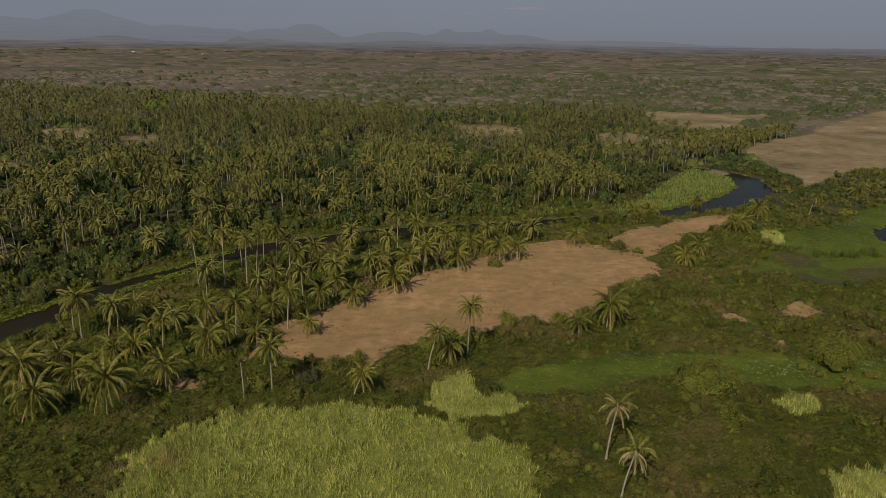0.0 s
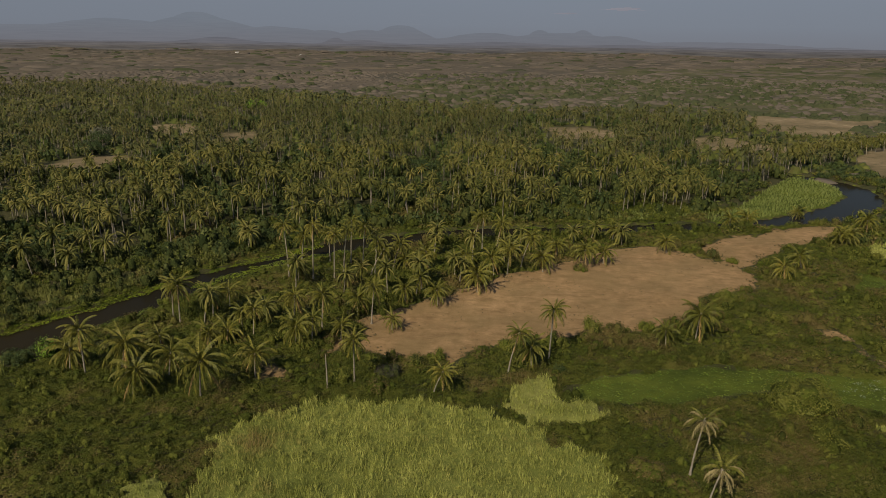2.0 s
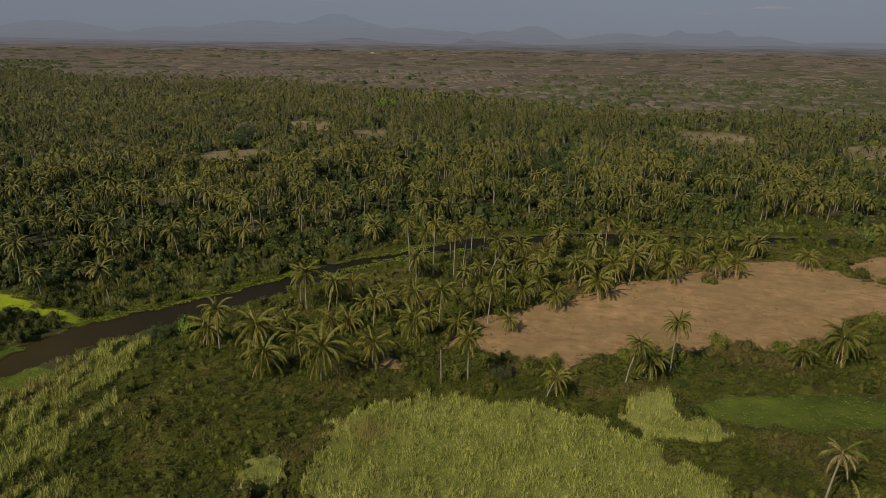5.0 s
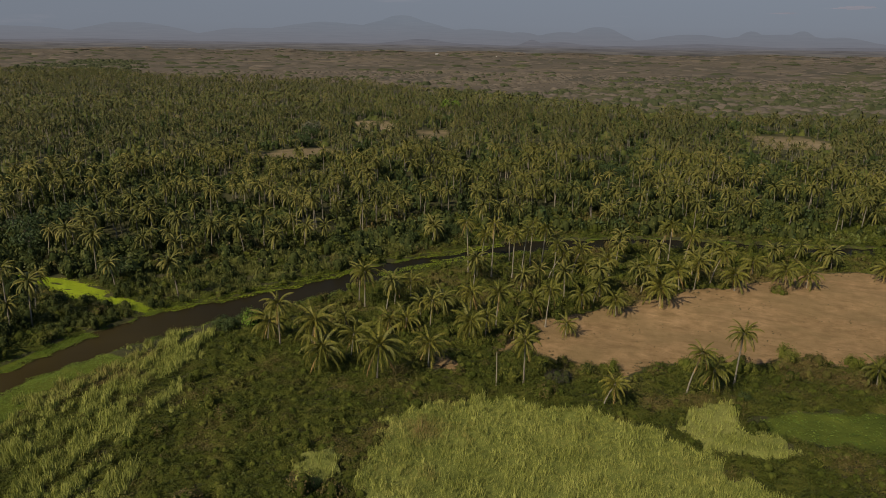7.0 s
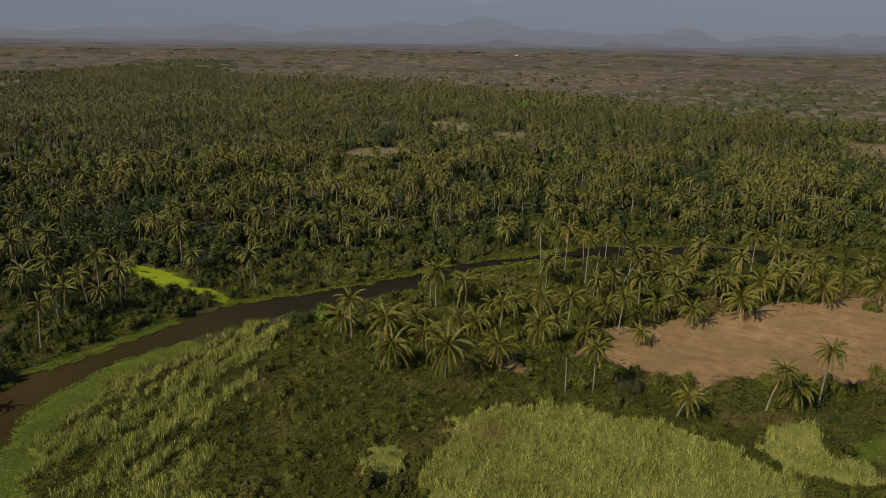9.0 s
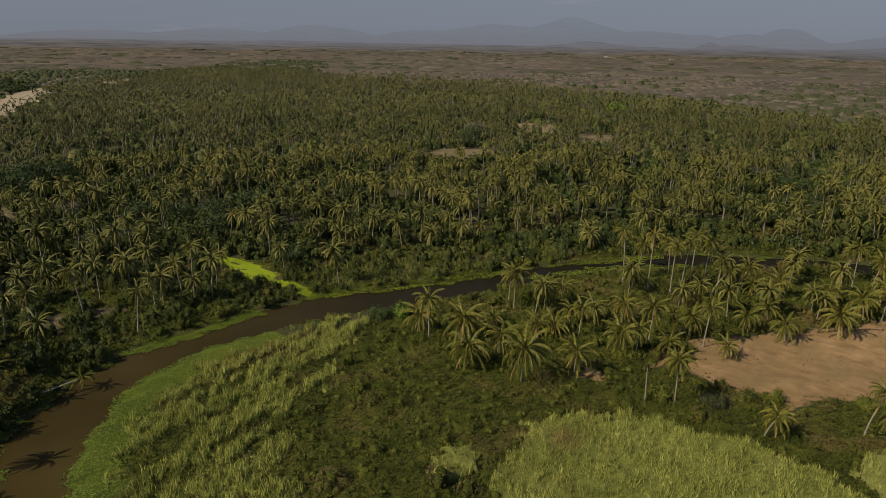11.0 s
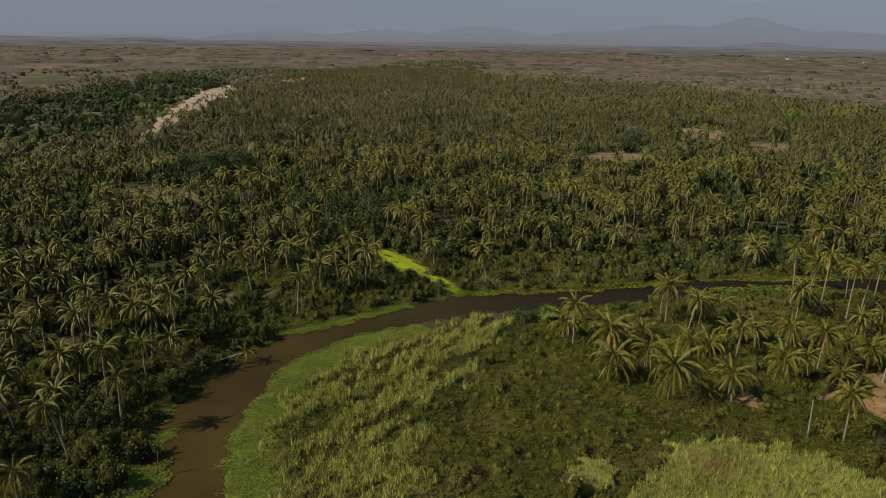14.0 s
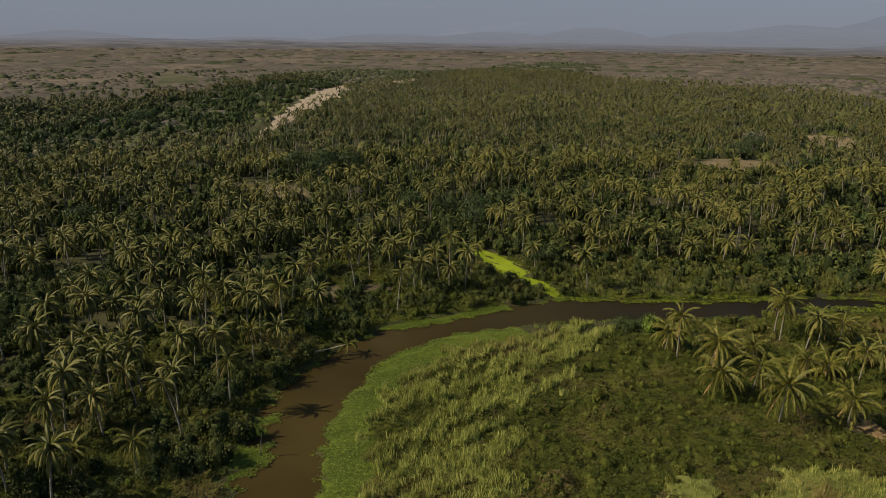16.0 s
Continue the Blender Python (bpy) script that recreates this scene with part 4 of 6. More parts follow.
def add_palm(x, y, h, lean, reach, group, label, detailed=True, bleached=False):
    """A coconut palm; lean is how far its top stands off to the side, reach the crown's radius."""
    z = float(height(np.array([x]), np.array([y]))[0])
    side = Vector((y, -x, 0)).normalized() * lean
    palm = tagged(empty_at("coconut_palm", x, y, z), label, "palm tree", group)
    h = max(h - 0.5, 2.4)
    r = 0.15 + 0.004 * h
    part("trunk", mesh_of("trunk", *trunk_shape(h, side.x, side.y, r), TRUNK, True), palm)
    length = reach * 1.22
    top = Vector((side.x, side.y, h))
    if detailed:
        count = (18 if bleached else 29) + int(rng_palm.integers(0, 6))
        first = rng_palm.uniform(0, 6.28)
        heart = part("crown_heart", HEART, palm)
        heart.matrix_basis = Matrix.Translation(top)
        for k in range(count):
            age = min(int(k / count * 6.6), 6)
            kind = FROND_PALE if bleached else FROND_MESHES
            f = part("frond", kind[2 * age + int(rng_palm.integers(0, 2))], heart)
            s = length * rng_palm.uniform(0.84, 1.1)
            f.matrix_basis = Matrix.LocRotScale(Vector((0, 0, 0.1)), Euler((rng_palm.uniform(-0.2, 0.2), rng_palm.uniform(-0.1, 0.1), first + k * 2.4 + rng_palm.uniform(-0.2, 0.2))), (s, s, s))
        part("coconut_cluster", NUTS, heart)
    else:
        c = part("crown", CROWNS_MID[int(rng_palm.integers(0, 6))], palm)
        c.matrix_basis = Matrix.LocRotScale(top + Vector((0, 0, 0.1)), Euler((0, 0, rng_palm.uniform(0, 6.28))), (length, length, length * rng_palm.uniform(0.9, 1.1)))
    return palm


GROVE_SOUTH = [
    (-93, 124, 11.2, 0.0, 4.1), (-98, 126, 5.3, 0.6, 4.8), (-87, 154, 11.0, 0.2, 4.3), (-91, 158, 8.9, 0.4, 3.5),
    (-81, 160, 7.0, 0.5, 4.0), (-79, 166, 5.8, 0.1, 3.5), (-71, 155, 4.6, 0.3, 3.3), (-65, 148, 8.2, 0.5, 3.1),
    (-87, 128, 6.5, 1.2, 5.7), (-78, 117, 6.1, 1.1, 5.3), (-75, 126, 6.0, 0.8, 4.7), (-64, 118, 8.4, 0.6, 5.8),
    (-57, 129, 5.7, 0.3, 4.6), (-73, 142, 4.1, -0.4, 4.2), (-70, 144, 3.9, 0.4, 4.2), (-85, 141, 3.2, -0.2, 3.5),
]
GROVE_CLEARING = [
    (-53, 144, 6.0, 0.2, 4.9), (-60, 163, 6.3, 0.4, 4.5), (-50, 155, 10.2, 0.6, 4.0), (-50, 147, 7.0, 0.3, 3.3),
    (-44, 151, 4.0, 0.2, 3.9), (-35, 129, 10.3, 0.0, 3.3), (-44, 167, 5.3, 0.4, 4.5), (-39, 162, 10.3, 0.8, 3.5),
    (-33, 159, 3.2, 0.1, 2.9), (-33, 177, 5.0, 0.0, 4.1), (-31, 183, 6.3, 1.3, 3.8), (-24, 178, 4.7, -0.3, 4.1),
    (-14, 190, 5.7, -0.1, 5.6), (-6, 207, 8.7, 0.6, 4.6), (-10, 204, 6.2, -0.9, 4.9), (-19, 212, 4.4, -0.7, 4.4),
    (-18, 128, 5.4, 1.9, 3.1),
]
RIVER_PALMS = [
    (-31, 208, 6.2, -0.9, 4.3), (-38, 205, 4.5, 0.0, 3.9), (-42, 204, 9.6, 2.5, 4.2), (-47, 201, 11.2, 1.0, 3.5),
    (-48, 200, 8.7, 4.1, 3.5), (-72, 193, 16.9, -0.8, 3.1), (-74, 211, 9.1, 1.1, 4.1), (-64, 192, 17.5, 0.5, 3.1),
    (-64, 210, 10.8, -0.4, 3.3), (-58, 194, 14.6, 0.4, 3.4), (-57, 201, 14.2, 1.3, 3.2), (-57, 210, 14.4, 0.5, 3.3),
    (-53, 210, 13.3, 0.8, 3.7), (-68, 190, 5.0, 0.2, 4.1), (-19, 235, 11.4, 1.7, 3.6), (-16, 234, 12.7, 0.2, 3.5),
    (-11, 236, 9.4, 1.7, 4.0),
]
CLEARING_EDGE = [
    (5, 211, 5.2, -0.3, 5.0), (10, 229, 4.6, -0.3, 4.7), (19, 221, 5.6, -0.4, 4.9), (25, 224, 4.3, 0.0, 4.6),
    (-2, 213, 11.1, 3.1, 4.0), (48, 240, 4.3, -0.4, 4.1), (31, 254, 4.6, 0.4, 3.9), (-3, 138, 10.4, 2.1, 2.2),
    (2, 142, 5.2, -0.2, 4.3), (6, 147, 12.6, 0.5, 3.6), (34, 159, 4.7, -0.2, 3.7), (42, 164, 7.4, 0.5, 5.3),
    (81, 286, 4.2, -0.1, 5.5), (88, 287, 4.7, -0.2, 5.5), (113, 304, 4.2, -0.1, 3.8),
]
EAST_PALMS = [
    (80, 217, 4.2, -0.6, 4.7), (88, 226, 5.1, -1.1, 4.5), (114, 261, 4.2, -1.0, 4.8), (117, 261, 4.4, -1.2, 4.8),
    (130, 279, 6.2, -0.2, 5.1), (157, 290, 9.4, 2.1, 2.7), (199, 325, 4.3, -1.2, 5.7), (29, 106, 11.4, 1.2, 3.2),
    (29, 95, 9.3, 1.5, 3.4),
]
WEST_BANK = [
    (-122, 31, 11.6, 0.3, 2.5), (-117, 21, 12.4, -2.2, 2.4), (-133, 16, 9.0, -1.3, 3.1), (-134, 32, 12.4, 0.1, 3.4),
    (-109, 12, 7.3, 0.3, 3.5), (-114, 3, 5.9, 0.5, 3.6), (-154, 53, 11.8, -0.1, 3.7), (-139, 41, 9.5, -0.1, 2.6),
    (-172, 81, 12.9, -1.8, 3.6), (-152, 84, 11.1, 1.0, 3.3), (-168, 107, 9.5, -1.5, 3.7), (-164, 108, 14.9, 0.3, 3.0),
    (-162, 114, 11.5, 1.6, 3.0), (-153, 13, 7.8, 0.6, 3.2), (-164, 10, 5.1, 0.2, 3.7), (-151, 34, 16.6, 0.8, 2.9),
    (-167, 66, 12.4, 0.3, 3.4),
]
PLACED = []
for rows_, group, label in ((GROVE_SOUTH, "palms between river and clearing", "coconut palm with arching olive fronds in low green scrub"),
                            (GROVE_CLEARING, "palms between river and clearing", "coconut palm with yellow-green fronds beside the bare clearing"),
                            (RIVER_PALMS, "palms on the river bank", "tall slender coconut palm with pale trunk on the river bank"),
                            (CLEARING_EDGE, "palms round the clearing", "coconut palm with spreading fronds on the clearing's edge"),
                            (EAST_PALMS, "palms in the eastern scrub", "coconut palm with sun-bleached fronds in dark scrub"),
                            (WEST_BANK, "palms on the far bank", "coconut palm with drooping fronds above the shaded bank")):
    for x, y, h, lean, reach in rows_:
        add_palm(x, y, h, lean, max(reach, 3.3), group, label, True, rows_ is EAST_PALMS and y < 110)
        PLACED.append((x, y))
PLACED = np.array(PLACED, float)


def clear_of(px, py, gap):
    d = np.full(px.shape, 1e9)
    for a, b in PLACED:
        d = np.minimum(d, np.hypot(px - a, py - b))
    return d > gap


def open_land(px, py, gap=2.0):
    """True where no bare earth, sand or creek lies."""
    d = clearing_distance(px, py)
    for o in [FIELD_EAST, FIELD_WEST, FIELD_NORTH, *GLADES, *GLADES_WEST]:
        d = np.minimum(d, poly_distance(px, py, o))
    d = np.minimum(np.minimum(d, sand_distance(px, py)), poly_distance(px, py, BANK_MEADOW) + 1.5)
    d = np.minimum(d, stream_distance(px, py, TRACK_WEST) - 2)
    return (d > gap) & (stream_distance(px, py, CREEK) > gap)


def before_glade(px, py):
    """Where a palm would stand in front of a glade and hide it."""
    r = np.hypot(px, py)
    hit = np.zeros(px.shape, bool)
    for o in [FIELD_NORTH, *GLADES]:
        for k in (12, 24, 36, 50, 64):
            hit |= poly_distance(px * (1 + k / r), py * (1 + k / r), o) < 1
    for o in GLADES_WEST:
        for k in (10, 22):
            hit |= poly_distance(px * (1 + k / r), py * (1 + k / r), o) < 1
    for k in (12, 24, 36, 50):
        hit |= sand_distance(px * (1 + k / r), py * (1 + k / r)) < 1
    return hit


def before_creek(px, py):
    """Where a tall palm would hide the creek's duckweed."""
    r = np.hypot(px, py)
    hit = np.zeros(px.shape, bool)
    for k in (0, 10, 18, 26, 33):
        hit |= stream_distance(px * (1 + k / r), py * (1 + k / r), CREEK) < 0.8
    return hit


def grove_keep(near, far_, wide, rng):
    def keep(px, py):
        r = np.hypot(px, py)
        ok = (r > near) & (r <= far_) & in_view(px, py)
        px_, py_ = px[ok], py[ok]
        wd = water_distance(px_, py_)
        good = (poly_distance(px_, py_, GROVE) < -1) & (wd > 5) & ((wd > 13) | (rng.uniform(0, 1, len(px_)) < 0.4)) & open_land(px_, py_, 1.5)
        good &= (poly_distance(px_, py_, BANK_GRASS) > -2) & (poly_distance(px_, py_, BANK_MEADOW) > 2) & (thicket_distance(px_, py_) > rng.uniform(-5, 1, len(px_)))
        good &= waves(px_, py_, 60, 31) + 0.7 * waves(px_, py_, 25, 32) > wide
        good &= ~(before_glade(px_, py_) & (rng.uniform(0, 1, len(px_)) < 0.5)) & ~before_creek(px_, py_)
        ok[np.where(ok)[0][~good]] = False
        return ok
    return keep


# younger palms filling the belt between river and clearing
BELT = [(-84, 158), (-76, 180), (-60, 204), (-46, 224), (-20, 238), (12, 246), (30, 258), (52, 262), (40, 250), (14, 232), (-4, 214), (-20, 196), (-34, 182), (-48, 166), (-62, 150), (-76, 138)]
rng_belt = np.random.default_rng(18)
bx_, by_ = scatter(rng_belt, -100, 60, 130, 265, 10.5, lambda a, b: (poly_distance(a, b, BELT) < 0) & clear_of(a, b, 4.6) & (water_distance(a, b) > 3) & (clearing_distance(a, b) > 1.5) & (waves(a, b, 30, 33) > -0.5))
for a_, b_ in zip(bx_, by_):
    add_palm(float(a_), float(b_), rng_belt.uniform(4.5, 9.5), rng_belt.normal(0, 0.7), rng_belt.uniform(3.3, 4.5), "palms between river and clearing", "coconut palm with yellow-green fronds between river and clearing", False)

# the near rows of the grove stand as single palms, the rest as one mass
rng_grove = np.random.default_rng(12)
gx, gy = scatter(rng_grove, -420, 240, -60, 420, 8.0, grove_keep(60, 420, -0.16, rng_grove))
ok = clear_of(gx, gy, 5.5)
gx, gy = gx[ok], gy[ok]
order = np.argsort(np.hypot(gx, gy))
gx, gy = gx[order], gy[order]
SINGLE = 140
for k in range(min(SINGLE, len(gx))):
    hh = rng_grove.uniform(6.5, 12.5)
    add_palm(float(gx[k]), float(gy[k]), hh, rng_grove.normal(0, 0.9), rng_grove.uniform(3.2, 4.6), "palms of the grove", "coconut palm of the dense grove beyond the river", False)


def palm_mass(name, px, py, crowns, trunk_sides, rng, label, frond_mat, low=7.0, high=12.5):
    z = height(px, py)
    n_ = len(px)
    h = rng.uniform(low, high, n_) * (1 + 0.12 * waves(px, py, 120, 41))
    reach = rng.uniform(3.6, 5.2, n_)
    lx, ly = rng.normal(0, 0.7, n_), rng.normal(0, 0.7, n_)
    stuff(name + "_crowns", bulk_mixed(name + "_crowns", crowns, np.stack([px + lx, py + ly, z + h], -1), reach, rng.uniform(0, 6.28, n_), frond_mat), label, "palm grove")
    a = np.arange(trunk_sides) * 6.2832 / trunk_sides
    ring = np.stack([np.cos(a), np.sin(a)], -1)
    foot = np.concatenate([(np.stack([px, py], -1)[:, None] + ring * 0.24), np.broadcast_to((z - 0.4)[:, None, None], (n_, trunk_sides, 1))], -1)
    head = np.concatenate([(np.stack([px + lx, py + ly], -1)[:, None] + ring * 0.14), np.broadcast_to((z + h + 0.2)[:, None, None], (n_, trunk_sides, 1))], -1)
    v = np.concatenate([foot, head], 1).reshape(-1, 3)
    k = np.arange(trunk_sides)
    j = (k + 1) % trunk_sides
    f = np.stack([k, j, j + trunk_sides, k + trunk_sides], -1)
    f = (f[None] + (np.arange(n_) * 2 * trunk_sides)[:, None, None]).reshape(-1, 4)
    stuff(name + "_trunks", mesh_of(name + "_trunks", v, f, TRUNK_FAR, True), "pale slender trunks of the palm grove", "palm trunks")


# a row of palms between the two eastern fields
for (ax_, ay_), (bx_, by_), count in (((150, 460), (180, 474), 12), ((180, 474), (206, 488), 11), ((206, 488), (238, 526), 10), ((238, 526), (280, 568), 8), ((152, 432), (166, 452), 5)):
    for k in range(count):
        u = (k + 0.5) / count
        add_palm(ax_ + (bx_ - ax_) * u + rng_grove.normal(0, 3.0), ay_ + (by_ - ay_) * u + rng_grove.normal(0, 6.0), rng_grove.uniform(7.5, 11), rng_grove.normal(0, 0.8), rng_grove.uniform(3.4, 4.4),
                 "palm row between the fields", "coconut palm in a row between dry fields", False)

split = int(np.searchsorted(np.hypot(gx, gy), 320))
palm_mass("palm_grove_near", gx[SINGLE:split], gy[SINGLE:split], [plume_crown(rng_grove, 25, 6, 0.10) for _ in range(6)], 5, rng_grove, "dense coconut palm grove with olive-yellow crowns", FROND_MID)
palm_mass("palm_grove_inner", gx[split:], gy[split:], [plume_crown(rng_grove, 20, 4, 0.105) for _ in range(6)], 4, rng_grove, "coconut palms standing close beyond the river", FROND_MID)
fx, fy = scatter(rng_grove, -720, 330, -120, 720, 8.2, grove_keep(420, 700, -0.3, rng_grove), 0.65)
palm_mass("palm_grove_middle", fx, fy, [plume_crown(rng_grove, 14, 2, 0.12) for _ in range(6)], 3, rng_grove, "coconut palm grove stretching over the plain", FROND_FAR)
fx2, fy2 = scatter(rng_grove, -1700, 330, -120, 1300, 9.6, grove_keep(700, 2300, -0.6, rng_grove), 0.9)
palm_mass("palm_grove_far", fx2, fy2, [plume_crown(rng_grove, 5, 2, 0.22, 1.15) for _ in range(5)], 3, rng_grove, "far edge of the coconut palm grove", FROND_FAR)

# ---- scrub and understory ----
rng_scrub = np.random.default_rng(13)


def reed_zone(px, py):
    d = poly_distance(px, py, REED_MAIN) + 1.5 * waves(px, py, 9, 73)
    for o in REED_SMALL:
        d = np.minimum(d, poly_distance(px, py, o))
    return d


def scrub_height(px, py):
    """Top of the low creeper canopy: rounded heaves with dips between."""
    heap = 1 - np.abs(waves(px, py, 7.5, 57))
    small = 1 - np.abs(waves(px, py, 3.4, 58))
    tall = np.clip(-0.5 + 1.9 * heap + 0.7 * small + 0.8 * waves(px, py, 30, 60) + 0.6 * waves(px, py, 13, 59), 0.1, 4.4)
    return tall * np.where(poly_distance(px, py, REED_RIVER) < 1, 0.45, 1.0)


def scrub_zone(px, py):
    """Above zero where scrub covers the open flats."""
    d = np.minimum(poly_distance(px, py, GROVE) + 48 + 14 * waves(px, py, 26, 48), water_distance(px, py) - 1.4)
    d = np.minimum(d, clearing_distance(px, py) - 0.4)
    d = np.minimum(d, reed_zone(px, py) + 0.5)
    d = np.minimum(d, np.maximum(poly_distance(px, py, REED_RIVER) - 9, water_distance(px, py) - 8))
    d = np.minimum(d, np.maximum(poly_distance(px, py, BANK_GRASS), 2.6 - np.abs(waves(px, py, 14, 47)) * 4))
    for o in (GREEN_STRIP, WET_MUD, WET_POOL, GRASS_BEND, FIELD_EAST, *GLADES, *GLADES_WEST):
        d = np.minimum(d, poly_distance(px, py, o) + 1.2 * waves(px, py, 9, 50))
    d = np.minimum(d, poly_distance(px, py, MARSH) + 3 + 7 * waves(px, py, 30, 49))
    return np.minimum(d, stream_distance(px, py, CREEK) - 0.3)


def build_scrub():
    ax, ay = np.arange(-215, 235, 0.95), np.arange(-8, 330, 0.95)
    gx_, gy_ = np.meshgrid(ax, ay)
    px, py = gx_.ravel(), gy_.ravel()
    zone_ = np.full(px.shape, -9.0)
    look_ = in_view(px, py, 3) & (np.hypot(px, py) > 87) & (np.hypot(px, py) < 330)
    zone_[look_] = scrub_zone(px[look_], py[look_])
    px = px + np.random.default_rng(1).uniform(-0.3, 0.3, px.shape)
    py = py + np.random.default_rng(2).uniform(-0.3, 0.3, py.shape)
    z = height(px, py) + 0.44 * scrub_height(px, py) * smooth(zone_, 0.0, 1.8) - 0.25 * (zone_ < 0.3)
    z = z + np.random.default_rng(3).normal(0, 0.26, z.shape) * smooth(zone_, 0.2, 1.2)
    nx = len(ax)
    i = (np.arange(len(ay) - 1)[:, None] * nx + np.arange(nx - 1)[None]).ravel()
    f = np.stack([i, i + 1, i + 1 + nx, i + nx], -1)
    f = f[(zone_[f] > 0).any(1)]
    used, idx = np.unique(f, return_inverse=True)
    # the sheet's darker colour stands for shade in gaps between the leaves
    stuff("scrub_canopy", mesh_of("scrub_canopy", np.stack([px, py, z], -1)[used], idx.reshape(f.shape), CANOPY, True), "dense low green scrub and creepers on the flats", "shrubs")
    # leaves all over the canopy, then the small bushes that rise from it
    rng = np.random.default_rng(131)
    for name, lo, hi, step, count, leaf, wide in (("scrub_leaves", 87, 165, 0.85, 19, 0.235, 0.6), ("scrub_leaves_far", 165, 330, 1.6, 15, 0.36, 1.1)):
        sx, sy = scatter(rng, -215, 235, -8, 330, step, lambda a, b: in_view(a, b, 3) & (np.hypot(a, b) > lo) & (np.hypot(a, b) < hi))
        k = scrub_zone(sx, sy) > 0.3
        sx, sy = sx[k], sy[k]
        lift = 0.44 * scrub_height(sx, sy) * smooth(scrub_zone(sx, sy), 0.0, 1.8)
        stuff(name, bulk_mixed(name, [leaf_tuft(rng, count, leaf, wide) for _ in range(12)], np.stack([sx, sy, height(sx, sy) + lift], -1), rng.uniform(0.8, 1.25, len(sx)), rng.uniform(0, 6.28, len(sx)), SCRUB), "small green leaves covering the low scrub", "shrubs")
    for name, lo, hi, step, s0, s1, leaves, leaf in (("scrub", 87, 165, 3.2, 1.0, 2.2, 56, 0.14), ("scrub_far", 165, 330, 4.6, 1.3, 2.9, 34, 0.2)):
        sx, sy = scatter(rng, -215, 235, -8, 330, step, lambda a, b: in_view(a, b, 3) & (np.hypot(a, b) > lo) & (np.hypot(a, b) < hi))
        k = scrub_zone(sx, sy) > 0.5
        sx, sy = sx[k], sy[k]
        lift = 0.45 * scrub_height(sx, sy) * smooth(scrub_zone(sx, sy), 0.0, 1.8)
        size = (s0 + (s1 - s0) * rng.uniform(0, 1, len(sx)) ** 1.4) * np.where(poly_distance(sx, sy, REED_RIVER) < 1, 0.6, 1.0)
        kinds = [leaf_dome(rng, leaves, leaf, 0.75, 3, 2, True) for _ in range(8)]
        at, turns, squash = np.stack([sx, sy, height(sx, sy) + lift - 0.15 * size], -1), rng.uniform(0, 6.28, len(sx)), rng.uniform(0.55, 1.0, len(sx))
        stuff(name, bulk_mixed(name, [k[1] for k in kinds], at, size, turns, SCRUB, squash), "leafy tops of the low scrub", "shrubs")
        stuff(name + "_growth", bulk_mixed(name + "_growth", [k[0] for k in kinds], at, size, turns, GROWTH, squash, True), "close green growth of the low scrub", "shrubs")


build_scrub()


# taller bushes that break the canopy
def bush_keep(px, py):
    ok = in_view(px, py) & (np.hypot(px, py) > 80) & (np.hypot(px, py) < 330)
    px_, py_ = px[ok], py[ok]
    good = (scrub_zone(px_, py_) > 0.8) & (waves(px_, py_, 35, 61) + 0.6 * waves(px_, py_, 12, 62) + 0.9 * (clearing_distance(px_, py_) < 7) > 0.05) & (poly_distance(px_, py_, REED_RIVER) > 2)
    ok[np.where(ok)[0][~good]] = False
    return ok


sx, sy = scatter(rng_scrub, -190, 235, 60, 330, 4.8, bush_keep)
size = 1.1 + 2.4 * rng_scrub.uniform(0, 1, len(sx)) ** 1.6
kind_ = rng_scrub.uniform(0, 1, len(sx)) + 0.22 * (sx > 62) + 0.2 * (clearing_distance(sx, sy) < 8)
for name, pick, leaf_mat, core_mat, label in (("bushes", kind_ < 0.5, SCRUB, CANOPY, "rounded green bushes in the scrub"), ("olive_bushes", (kind_ >= 0.5) & (kind_ < 0.86), OLIVE, CANOPY, "olive-green bushes in the scrub"),
                                              ("withered_bushes", kind_ >= 0.86, BROWN_LEAF, CANOPY, "withered brown bushes in the scrub")):
    bush_mass(name, sx[pick], sy[pick], size[pick], rng_scrub.uniform(0.8, 1.3, int(pick.sum())), rng_scrub, [leaf_dome(rng_scrub, 100, 0.125, 0.8, 3, 2, True) for _ in range(5)], leaf_mat, core_mat, label)


def under_keep(px, py):
    r = np.hypot(px, py)
    ok = (r > 55) & (r < 430) & in_view(px, py)
    px_, py_ = px[ok], py[ok]
    wd = water_distance(px_, py_)
    good = (poly_distance(px_, py_, GROVE) < 0) & (wd > 1.0) & open_land(px_, py_, 0.5)
    good &= ((waves(px_, py_, 40, 53) + 0.5 * waves(px_, py_, 15, 54) > -0.3) | (wd < 16) | (stream_distance(px_, py_, CREEK) < 34)) & ((poly_distance(px_, py_, BANK_GRASS) > 0) | (waves(px_, py_, 8, 79) > 0.05))
    ok[np.where(ok)[0][~good]] = False
    return ok


ux, uy = scatter(rng_scrub, -430, 230, -60, 430, 3.4, under_keep)
size = rng_scrub.uniform(1.4, 3.1, len(ux)) * (1 + 0.3 * waves(ux, uy, 30, 55)) * np.where(np.hypot(ux, uy) > 215, 1.35, 1.0)
near_bank = np.hypot(ux, uy) < 215
thin = near_bank | (np.arange(len(ux)) % 4 != 0)
ux, uy, size, near_bank = ux[thin], uy[thin], size[thin], near_bank[thin]
